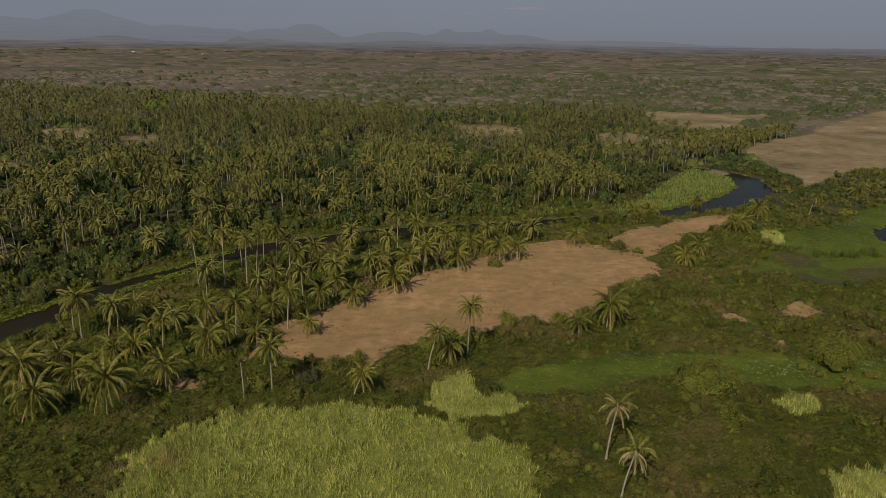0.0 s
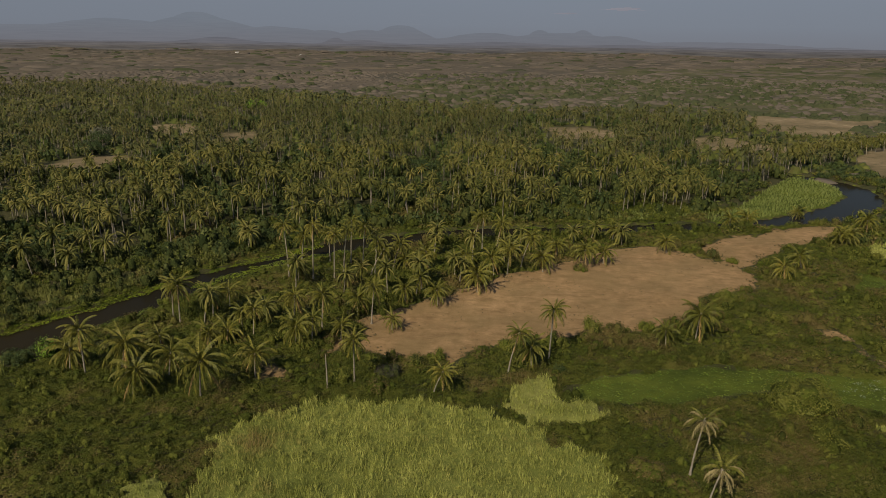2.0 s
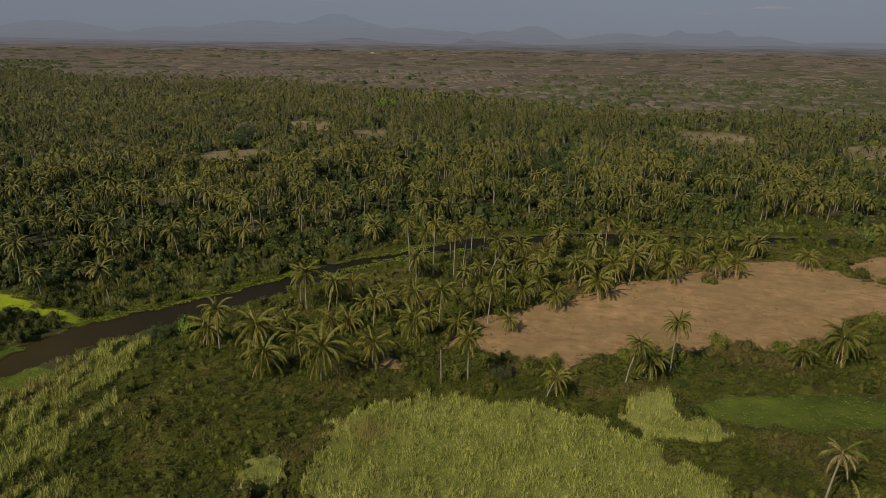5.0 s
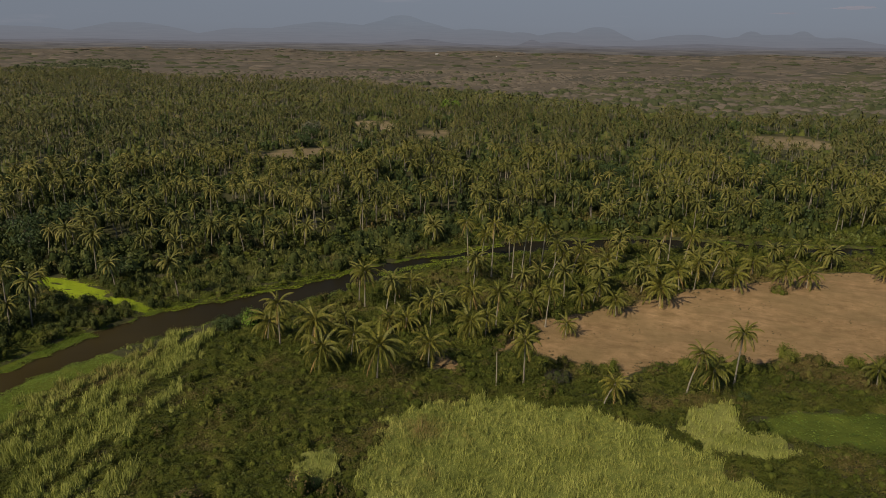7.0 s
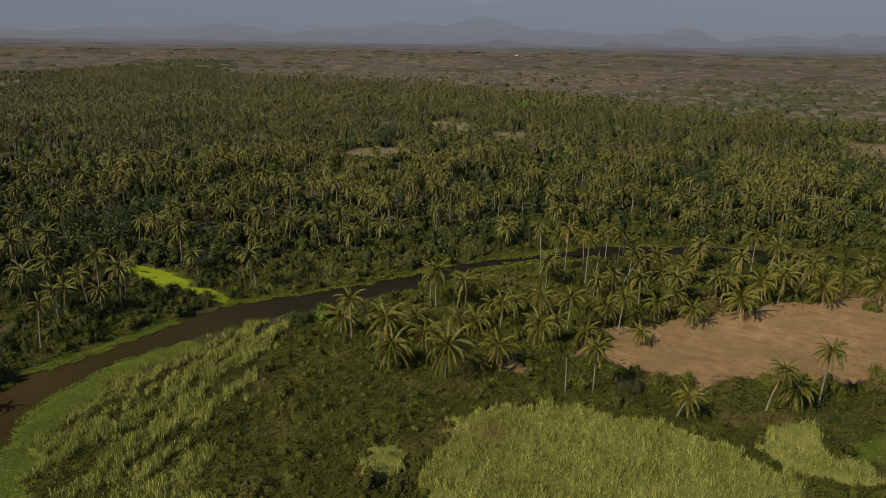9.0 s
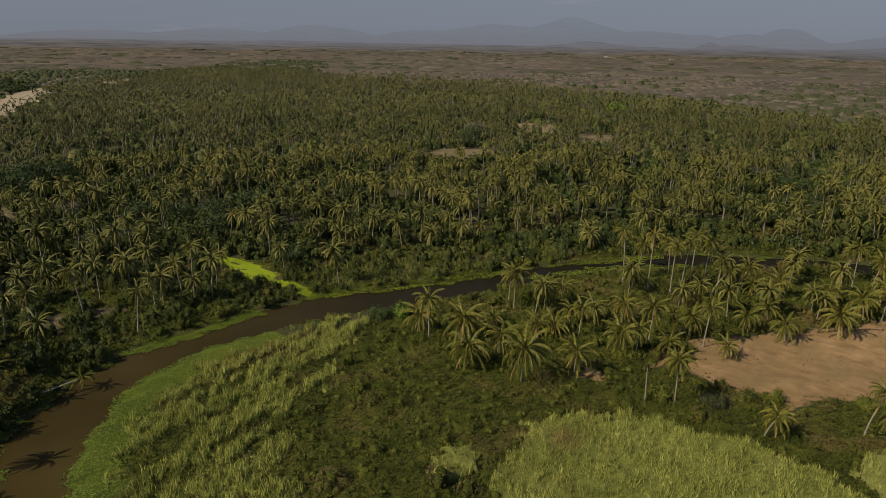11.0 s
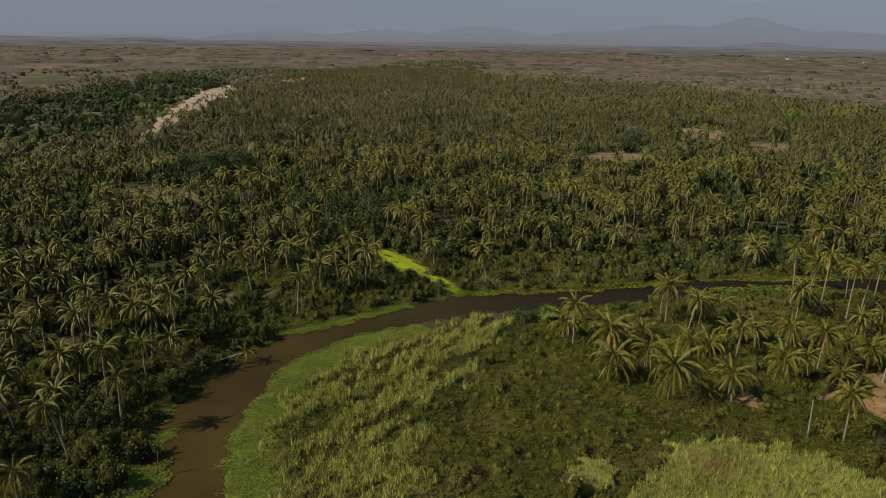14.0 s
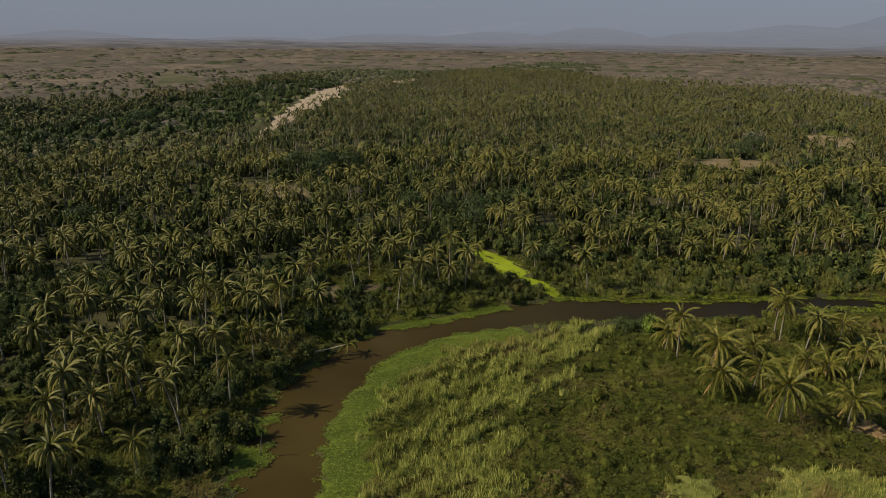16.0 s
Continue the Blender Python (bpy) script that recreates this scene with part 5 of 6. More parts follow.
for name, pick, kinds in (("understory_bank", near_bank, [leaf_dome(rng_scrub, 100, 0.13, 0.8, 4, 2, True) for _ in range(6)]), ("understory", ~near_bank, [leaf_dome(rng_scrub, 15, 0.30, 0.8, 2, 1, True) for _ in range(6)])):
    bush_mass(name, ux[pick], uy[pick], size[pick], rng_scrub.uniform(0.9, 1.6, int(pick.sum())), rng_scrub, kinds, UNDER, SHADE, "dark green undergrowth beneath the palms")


def gap_keep(lo, hi):
    def keep(px, py):
        r = np.hypot(px, py)
        ok = (r > lo) & (r < hi) & in_view(px, py)
        px_, py_ = px[ok], py[ok]
        good = (poly_distance(px_, py_, GROVE) < 0) & (water_distance(px_, py_) > 4) & open_land(px_, py_, 3) & (poly_distance(px_, py_, BANK_GRASS) > 0)
        good &= ((waves(px_, py_, 60, 31) + 0.7 * waves(px_, py_, 25, 32) < -0.12) | (thicket_distance(px_, py_) < 1)) & ~before_glade(px_, py_)
        ok[np.where(ok)[0][~good]] = False
        return ok
    return keep


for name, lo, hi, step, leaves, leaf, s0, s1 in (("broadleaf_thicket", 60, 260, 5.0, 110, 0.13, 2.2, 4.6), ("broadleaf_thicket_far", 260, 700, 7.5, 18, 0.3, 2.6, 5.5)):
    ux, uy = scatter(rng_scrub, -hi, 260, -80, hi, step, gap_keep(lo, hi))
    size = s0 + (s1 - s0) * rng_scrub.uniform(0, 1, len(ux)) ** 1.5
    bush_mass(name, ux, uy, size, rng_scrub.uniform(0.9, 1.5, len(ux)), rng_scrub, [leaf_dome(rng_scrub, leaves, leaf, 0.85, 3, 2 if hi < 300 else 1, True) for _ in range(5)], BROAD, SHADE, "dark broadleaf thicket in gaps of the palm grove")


# leaning thickets along the near bank, with gaps that show the water
def bank_keep(px, py):
    wd = water_distance(px, py)
    line = np.interp(px, [q[0] for q in RIVER[16:]], [q[1] for q in RIVER[16:]])
    return (wd > 0.4) & (wd < 5.5) & (py < line) & (px > -42) & (waves(px, py, 34, 63) > -0.35)


sx, sy = scatter(rng_scrub, -80, 100, 200, 292, 2.4, bank_keep)
bush_mass("bank_thicket", sx, sy, rng_scrub.uniform(1.7, 3.0, len(sx)), rng_scrub.uniform(1.0, 1.5, len(sx)), rng_scrub, [leaf_dome(rng_scrub, 46, 0.19, 0.85, 3, 2, True) for _ in range(5)], SCRUB, CANOPY, "green bushes crowding the river bank")


# thick mixed bushes between the river bend, the marsh and the dry fields
def east_keep(lo, hi, cut):
    def keep(px, py):
        r = np.hypot(px, py)
        ok = in_view(px, py, 3) & (r > lo) & (r < hi) & (px > 70)
        px_, py_ = px[ok], py[ok]
        good = (poly_distance(px_, py_, GROVE) > 1) & (water_distance(px_, py_) > 2) & open_land(px_, py_, 1.5) & (poly_distance(px_, py_, GRASS_BEND) > 0) & (poly_distance(px_, py_, MARSH) > -3)
        good &= waves(px_, py_, 40, 131) + 0.5 * waves(px_, py_, 14, 132) > cut
        ok[np.where(ok)[0][~good]] = False
        return ok
    return keep


sx, sy = scatter(rng_scrub, 70, 420, 230, 620, 4.6, east_keep(285, 620, -0.75))
size = rng_scrub.uniform(1.6, 3.9, len(sx))
kind_ = rng_scrub.uniform(0, 1, len(sx)) + 0.25 * waves(sx, sy, 60, 133)
for name, pick, leaf_mat, core_mat, label in (("field_bushes", kind_ < 0.45, UNDER, SHADE, "dark green bushes beside the dry fields"), ("field_olive_bushes", (kind_ >= 0.45) & (kind_ < 0.8), OLIVE, CANOPY, "olive bushes beside the river bend"),
                                              ("field_thorn_bushes", kind_ >= 0.8, BROWN_LEAF, CANOPY, "brown thorn bushes beside the dry fields")):
    bush_mass(name, sx[pick], sy[pick], size[pick], rng_scrub.uniform(0.7, 1.2, int(pick.sum())), rng_scrub, [leaf_dome(rng_scrub, 22, 0.3, 0.8, 3, 1, True) for _ in range(5)], leaf_mat, core_mat, label)


def clump_shape(rng):
    """A cheap thorny clump for the far plain: uneven mound of unit radius."""
    a = np.arange(6) * 1.0472 + rng.uniform(-0.3, 0.3, 6)
    v = []
    for r, z in ((1.0, -0.05), (0.6, 0.75)):
        q = r * rng.uniform(0.6, 1.25, 6)
        v.append(np.stack([q * np.cos(a), q * np.sin(a), z * rng.uniform(0.6, 1.3, 6)], -1))
    k = np.arange(6)
    j_ = (k + 1) % 6
    f = np.concatenate([np.stack([k, j_, j_ + 6, k + 6], -1), np.array([(6, 7, 8, 9), (6, 9, 10, 11)])])
    return np.concatenate(v), f


clumps = [clump_shape(rng_scrub) for _ in range(8)]


def under_far_keep(px, py):
    r = np.hypot(px, py)
    ok = (r > 430) & (r < 1000) & in_view(px, py)
    px_, py_ = px[ok], py[ok]
    good = open_land(px_, py_, 1) & (poly_distance(px_, py_, GROVE) < 60)
    good &= waves(px_, py_, 60, 56) > -0.2
    ok[np.where(ok)[0][~good]] = False
    return ok


ux, uy = scatter(rng_scrub, -1000, 400, -120, 1000, 9.5, under_far_keep)
size = rng_scrub.uniform(2.2, 4.5, len(ux))
stuff("understory_far", bulk_mixed("understory_far", clumps, np.stack([ux, uy, height(ux, uy)], -1), size, rng_scrub.uniform(0, 6.28, len(ux)), UNDER, rng_scrub.uniform(0.7, 1.2, len(ux)), True),
      "dark undergrowth in the distant grove", "shrubs")


# dry thorn scrub out to the horizon
def plain_keep(lo, hi, cut, seed):
    def keep(px, py):
        r = np.hypot(px, py)
        ok = (r > lo) & (r < hi) & in_view(px, py, 3)
        px_, py_ = px[ok], py[ok]
        good = (poly_distance(px_, py_, GROVE) > 10) & open_land(px_, py_, 4) & (poly_distance(px_, py_, MARSH) > 5)
        good &= waves(px_, py_, 260, seed) + 0.8 * waves(px_, py_, 70, seed + 1) > cut
        ok[np.where(ok)[0][~good]] = False
        return ok
    return keep


for name, lo, hi, step, cut, seed, mat, s0, s1, flat, label in (
        ("dry_scrub", 420, 1700, 15, -0.85, 61, FAR_SCRUB, 3.0, 8.5, 0.36, "leafless grey-brown thorn scrub on the dry plain"),
        ("green_scrub", 420, 1700, 15, 0.62, 65, FAR_GREEN, 2.4, 7.5, 0.65, "dark green trees and bushes over the dry plain"),
        ("dry_scrub_far", 1700, 3850, 52, -0.95, 69, FAR_SCRUB, 8.0, 28.0, 0.16, "grey-brown thickets far over the plain"),
        ("green_scrub_far", 1700, 3850, 48, 0.5, 67, FAR_GREEN, 7.0, 26.0, 0.2, "dark hedges and trees far over the plain")):
    ux, uy = scatter(rng_scrub, -hi, hi * 0.65, -200, hi, step, plain_keep(lo, hi, cut, seed), 1.3)
    size = s0 + 1.35 * (s1 - s0) * rng_scrub.uniform(0, 1, len(ux)) ** 3
    stuff(name, bulk_mixed(name, clumps, np.stack([ux, uy, height(ux, uy) - 0.3], -1), size, rng_scrub.uniform(0, 6.28, len(ux)), mat, np.full(len(ux), flat) * rng_scrub.uniform(0.7, 1.3, len(ux)), True), label, "shrubs")
# hedges round the northern field, and thick green growth on the eastern plain
ux, uy = scatter(rng_scrub, 150, 420, 560, 840, 5.0, lambda a, b: (poly_distance(a, b, FIELD_NORTH) > 2) & (poly_distance(a, b, FIELD_NORTH) < 24) & (b > 640))
ex, ey = scatter(rng_scrub, -150, 1100, 560, 1500, 11, lambda a, b: (poly_distance(a, b, GREEN_PLAIN) < 40) & open_land(a, b, 6) & (poly_distance(a, b, GROVE) > 5) & in_view(a, b, 3) & (waves(a, b, 160, 141) + 0.7 * waves(a, b, 50, 142) > 0.05))
bx, by = scatter(rng_scrub, -450, 420, 380, 1000, 9, lambda a, b: (poly_distance(a, b, GROVE) > 1) & (poly_distance(a, b, GROVE) < 95) & (np.hypot(a, b) > 480) & open_land(a, b, 5) & in_view(a, b, 3) & (waves(a, b, 70, 143) + 0.6 * waves(a, b, 25, 144) > -0.25))
wx, wy = scatter(rng_scrub, -1700, -900, 60, 420, 15, lambda a, b: (poly_distance(a, b, FIELD_WEST) > 4) & (poly_distance(a, b, FIELD_WEST) < 75) & (waves(a, b, 45, 145) > -0.1))
ux, uy = np.concatenate([ux, ex, bx, wx]), np.concatenate([uy, ey, by, wy])
stuff("hedge_growth", bulk_mixed("hedge_growth", clumps, np.stack([ux, uy, height(ux, uy) - 0.3], -1), 1.8 + 6.0 * rng_scrub.uniform(0, 1, len(ux)) ** 2.5, rng_scrub.uniform(0, 6.28, len(ux)), FAR_GREEN, rng_scrub.uniform(0.5, 0.9, len(ux))), "dark green hedge growth round the far fields", "shrubs")

for name, outline, step, s0, s1, label in (("far_woods", FAR_WOODS, 14, 4, 8, "dark green woods beyond the palm grove"), ("riverbed_woods", BED_WOODS, 12, 3, 8, "dark green woods along the dry riverbed"),
                                           ("western_thicket", WEST_WOOD, 8.5, 2, 5.5, "dark green thicket among the western palms")):
    ux, uy = scatter(rng_scrub, -1950, -460, -40, 1700, step, lambda a, b: (poly_distance(a, b, outline) + 30 * waves(a, b, 160, 146) < 0) & (waves(a, b, 60, 147) > -0.7) & (sand_distance(a, b) > 9), 1.0)
    stuff(name, bulk_mixed(name, clumps, np.stack([ux, uy, height(ux, uy) - 0.3], -1), rng_scrub.uniform(s0, s1, len(ux)), rng_scrub.uniform(0, 6.28, len(ux)), FAR_GREEN, rng_scrub.uniform(0.55, 0.95, len(ux)), True), label, "woods")

# ---- reeds ----
rng_reed = np.random.default_rng(14)
tufts = [blade_fan(rng_reed, 12, 1.0, 0.036, 0.20) for _ in range(8)]


def reed_tall(px, py):
    return 1 + 0.26 * waves(px, py, 7, 71) + 0.16 * waves(px, py, 2.6, 72)


def reed_bed(name, keep, step, x0, x1, y0, y1, tall, label, mat=REED, thatch=0.0):
    px, py = scatter(rng_reed, x0, x1, y0, y1, step, keep)
    h = tall * rng_reed.uniform(0.6, 1.2, len(px)) * reed_tall(px, py)
    stuff(name, bulk_mixed(name, tufts, np.stack([px, py, height(px, py) - 0.1], -1), h, rng_reed.uniform(0, 6.28, len(px)), mat), label, "reeds")
    if not thatch:
        return
    # the close lower growth between the blades, shade put into its darker colour
    ax, ay = np.arange(x0, x1, 0.8), np.arange(y0, y1, 0.8)
    gx_, gy_ = np.meshgrid(ax, ay)
    gx_, gy_ = gx_.ravel(), gy_.ravel()
    inside = keep(gx_, gy_)
    z = height(gx_, gy_) + inside * tall * thatch * reed_tall(gx_, gy_) * rng_reed.uniform(0.7, 1.2, len(gx_)) - 0.3 * ~inside
    nx = len(ax)
    i = (np.arange(len(ay) - 1)[:, None] * nx + np.arange(nx - 1)[None]).ravel()
    f = np.stack([i, i + 1, i + 1 + nx, i + nx], -1)
    f = f[inside[f].sum(1) > 1]
    used, idx = np.unique(f, return_inverse=True)
    stuff(name + "_thatch", mesh_of(name + "_thatch", np.stack([gx_, gy_, z], -1)[used], idx.reshape(f.shape), REED_SHADED, True), "close-grown lower blades of the reeds", "reeds")


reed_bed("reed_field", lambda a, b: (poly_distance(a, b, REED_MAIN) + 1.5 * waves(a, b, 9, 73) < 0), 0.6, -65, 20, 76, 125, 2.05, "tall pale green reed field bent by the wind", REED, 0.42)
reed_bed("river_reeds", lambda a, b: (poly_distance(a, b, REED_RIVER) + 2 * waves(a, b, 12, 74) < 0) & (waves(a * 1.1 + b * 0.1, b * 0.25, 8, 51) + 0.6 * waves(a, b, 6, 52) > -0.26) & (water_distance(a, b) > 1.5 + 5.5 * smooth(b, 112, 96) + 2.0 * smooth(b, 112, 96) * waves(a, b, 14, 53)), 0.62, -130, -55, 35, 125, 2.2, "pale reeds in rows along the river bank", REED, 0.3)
for o in REED_SMALL:
    xs, ys = [q[0] for q in o], [q[1] for q in o]
    reed_bed("reed_patch", lambda a, b: poly_distance(a, b, o) + waves(a, b, 6, 75) < 0, 0.85, min(xs) - 2, max(xs) + 2, min(ys) - 2, max(ys) + 2, 2.3, "small stand of pale reeds in the scrub", REED, 0.42)
reed_bed("bank_grass", lambda a, b: (poly_distance(a, b, BANK_GRASS) < 0) & (water_distance(a, b) > 2.2) & (waves(a, b, 10, 78) > 0.0), 0.85, -168, -98, 130, 218, 2.2, "olive tall grass along the far bank", BANK)
reed_bed("bank_meadow", lambda a, b: (poly_distance(a, b, BANK_MEADOW) + 2 * waves(a, b, 14, 84) < 0) & (water_distance(a, b) > 0.6), 1.7, 30, 125, 278, 330, 1.8, "bright green grass along the far bank", BEND_GRASS)
reed_bed("bend_grass", lambda a, b: (poly_distance(a, b, GRASS_BEND) < 0) & (water_distance(a, b) > 1), 1.6, 60, 170, 285, 420, 1.7, "bright green grass inside the river bend", BEND_GRASS)


for o in SEDGE_BEDS:
    xs, ys = [q[0] for q in o], [q[1] for q in o]
    reed_bed("sedge_bed", lambda a, b: poly_distance(a, b, o) + waves(a, b, 6, 76) < 0, 0.9, min(xs) - 2, max(xs) + 2, min(ys) - 2, max(ys) + 2, 2.6, "dark green sedge standing in the marsh", SEDGE)


# ---- water plants ----
def pads(rng, count):
    """A little mat of flat floating leaves of unit size."""
    vs, fs = [], []
    for _ in range(count):
        a, r = rng.uniform(0, 6.28), math.sqrt(rng.uniform(0, 1)) * 0.55
        c = np.array([r * math.cos(a), r * math.sin(a), rng.uniform(0.0, 0.2)])
        s = rng.uniform(0.09, 0.17)
        t = rng.uniform(0, 6.28)
        u, w = np.array([math.cos(t), math.sin(t), rng.uniform(-0.4, 0.4)]) * s, np.array([-math.sin(t), math.cos(t), rng.uniform(-0.4, 0.4)]) * s
        i = len(vs)
        vs += [c - u, c - w, c + u, c + w]
        fs.append((i, i + 1, i + 2, i + 3))
    return np.array(vs), np.array(fs)


mats_ = [pads(rng_reed, 7) for _ in range(5)]


def weed_keep(px, py):
    ok = in_view(px, py) & (np.hypot(px, py) < 300)
    wd = water_distance(px[ok], py[ok])
    good = (wd > -weed_reach(px[ok], py[ok]) - 0.3) & (wd < 1.1)
    ok[np.where(ok)[0][~good]] = False
    return ok


px, py = scatter(rng_reed, -150, 100, 20, 295, 0.8, weed_keep)
stuff("floating_weed", bulk_mixed("floating_weed", mats_, np.stack([px, py, np.maximum(height(px, py), WATER_Z) + 0.02], -1), rng_reed.uniform(0.8, 1.3, len(px)), rng_reed.uniform(0, 6.28, len(px)), WEED),
      "bright green floating weed along the banks", "water plants")
def herb_keep(px, py):
    wd = water_distance(px, py)
    mat_ = np.minimum.reduce([poly_distance(px, py, o) + waves(px, py, 5, 82) for o in OUTER_MATS])
    return ((poly_distance(px, py, REED_RIVER) < 9) & (wd > -4) & (wd < 8.5 + 2 * waves(px, py, 9, 81)) & (wd > -weed_reach(px, py) + 0.8) & (py < 104)) | ((mat_ < 0) & (wd > -9))


px, py = scatter(rng_reed, -148, -55, 20, 132, 0.52, herb_keep)
stuff("bank_herbs", bulk_mixed("bank_herbs", mats_, np.stack([px, py, np.maximum(height(px, py), WATER_Z) + 0.12 + 0.3 * smooth(water_distance(px, py), 0, 3)], -1), rng_reed.uniform(0.42, 0.75, len(px)), rng_reed.uniform(0, 6.28, len(px)), HERB),
      "low bright green herbs along the river bank", "water plants")
px, py = scatter(rng_reed, -205, -120, 115, 150, 0.7, lambda a, b: (stream_distance(a, b, CREEK) + 1.3 * waves(a, b, 5, 9) < 0.4) & (waves(a * 0.35, b, 4, 11) > -0.5))
stuff("duckweed", bulk_mixed("duckweed", mats_, np.stack([px, py, np.maximum(height(px, py), WATER_Z) + 0.03], -1), rng_reed.uniform(0.7, 1.1, len(px)), rng_reed.uniform(0, 6.28, len(px)), DUCK),
      "yellow-green duckweed covering the side creek", "water plants")
px, py = scatter(rng_reed, -148, -46, 124, 236, 0.65, lambda a, b: np.minimum.reduce([stream_distance(a, b, o) for o in LIME_EDGES]) + 1.1 * waves(a, b, 7, 10) < 0.8)
stuff("lime_weed", bulk_mixed("lime_weed", mats_, np.stack([px, py, np.maximum(height(px, py), WATER_Z) + 0.16], -1), rng_reed.uniform(0.7, 1.1, len(px)), rng_reed.uniform(0, 6.28, len(px)), LIME_WEED),
      "yellow-green floating weed along the river edges", "water plants")
px, py = scatter(rng_reed, 0, 330, 120, 345, 1.6, lambda a, b: ((poly_distance(a, b, GREEN_STRIP) < 1) | (poly_distance(a, b, MARSH) < 0)) & (water_distance(a, b) > 0.8) & in_view(a, b))
stuff("marsh_plants", bulk_mixed("marsh_plants", mats_, np.stack([px, py, height(px, py) + 0.05], -1), rng_reed.uniform(0.8, 1.6, len(px)), rng_reed.uniform(0, 6.28, len(px)), GRASS),
      "lush green marsh plants in the wet ground", "marsh plants")


for o in LILY_BEDS:
    xs, ys = [q[0] for q in o], [q[1] for q in o]
    px, py = scatter(rng_reed, min(xs), max(xs), min(ys), max(ys), 1.5, lambda a, b: (poly_distance(a, b, o) < 0) & (waves(a, b, 5, 83) > -0.3))
    stuff("lily_bed", bulk_mixed("lily_bed", mats_, np.stack([px, py, height(px, py) + 0.22], -1), rng_reed.uniform(0.7, 1.3, len(px)), rng_reed.uniform(0, 6.28, len(px)), LILY), "pale lily pads in the wet marsh", "water plants")


# ---- single bushes and trees ----
rng_tree = np.random.default_rng(15)


def add_bush(name, x, y, r, tall, mat, label, leaves=420, leaf=0.09, lumps=9, category="bush"):
    z = float(height(np.array([x]), np.array([y]))[0])
    b = tagged(empty_at(name, x, y, z - 0.12 * tall), label, category)
    (cv, cf), (v, f) = leaf_dome(rng_tree, int(leaves * 1.3), leaf, 0.75, lumps, None, True)
    grow = np.array([r, r, tall / 0.95])
    part("leaves", mesh_of("leaves", v * grow, f, mat), b)
    # SHADE cores carry the bush's inner shade in their dark colour
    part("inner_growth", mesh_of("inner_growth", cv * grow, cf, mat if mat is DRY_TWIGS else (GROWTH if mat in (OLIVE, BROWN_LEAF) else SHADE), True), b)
    pieces = []
    for k in range(6):
        a = k * 1.05
        pts = [(0.12 * r * s * math.cos(a) * (1 + s), 0.12 * r * s * math.sin(a) * (1 + s), -0.2 + tall * 0.5 * s / 2) for s in (0, 1, 2)]
        pieces.append(tube(pts, (0.09, 0.06, 0.03), 5))
    part("stems", mesh_of("stems", *joined(pieces), WOOD, True), b)
    return b


def add_tree(x, y, r, tall, mat, label, leaves=700, leaf=0.10):
    z = float(height(np.array([x]), np.array([y]))[0])
    t = tagged(empty_at("broadleaf_tree", x, y, z), label, "tree")
    pieces = [trunk_shape(tall * 0.55, 0.4, 0.2, 0.04 * tall, 6, 8)]
    for k in range(6):
        a = k * 1.05 + rng_tree.uniform(-0.3, 0.3)
        d = r * rng_tree.uniform(0.35, 0.65)
        pts = [(0.4 * s + d * s * math.cos(a), 0.2 * s + d * s * math.sin(a), tall * (0.35 + 0.4 * s)) for s in (0, 0.5, 1.0)]
        pieces.append(tube(pts, (0.02 * tall, 0.013 * tall, 0.006 * tall), 5))
    part("trunk", mesh_of("trunk", *joined(pieces), WOOD, True), t)
    v, f = leaf_dome(rng_tree, leaves, leaf, 0.8, 11, None, True)[1]
    v = v * np.array([r, r, tall * 0.72]) + np.array([0.4, 0.2, tall * 0.28])
    part("crown", mesh_of("crown", v, f, mat), t)
    return t


add_bush("rounded_bush", 57, 133, 8.2, 7.0, OLIVE, "large rounded olive-green bush beside the marsh", 1900, 0.055, 12)
add_bush("rounded_bush", 90, 145, 7.6, 8.2, OLIVE, "large domed olive-green bush on the marsh edge", 1900, 0.055, 12)
for x, y, r in ((82, 144, 2.6), (84, 140, 2.4), (89, 137.5, 2.2), (95, 139, 2.4), (50, 128, 2.4), (63, 127, 2.2), (100, 172, 2.4), (94, 180, 2.0), (104, 184, 2.6), (99, 188, 2.0)):
    add_bush("low_bush", x, y, r, r * 0.8, OLIVE, "low olive bush at the marsh edge", 160, 0.13, 5)
# uneven bushes along the clearing's near edge
for k, (x, y, r) in enumerate(((-33, 140, 2.6), (-24, 140.5, 2.9), (-19, 143.5, 2.2), (-10, 146, 2.8), (-4, 151.5, 3.2), (1, 154, 2.4), (9, 156, 3.0), (15, 159.5, 2.6), (17, 165, 3.4), (23, 166.5, 2.8), (31, 169, 2.6), (38, 171, 3.4), (45, 179, 3.0),
                               (50, 190, 2.6), (57, 194, 3.2), (65, 203, 2.8), (58, 243, 2.8), (63, 237, 3.2), (68, 232, 2.6), (-46, 148, 2.4), (-51, 143, 2.6))):
    add_bush("clearing_bush", x, y, r, r * (0.95 + 0.25 * (k % 3)), (OLIVE, SCRUB, OLIVE, BROWN_LEAF)[k % 4], ("olive", "green", "olive", "withered brown")[k % 4] + " bush on the edge of the bare clearing", 300, 0.10, 6)
add_bush("brown_bush", 22, 106, 4.0, 2.8, BROWN_LEAF, "wide brown-leaved bush beside the reeds", 500, 0.08)
add_bush("brown_bush", 27, 102, 3.4, 2.4, BROWN_LEAF, "wide brown-leaved bush near bleached palms", 400, 0.08)
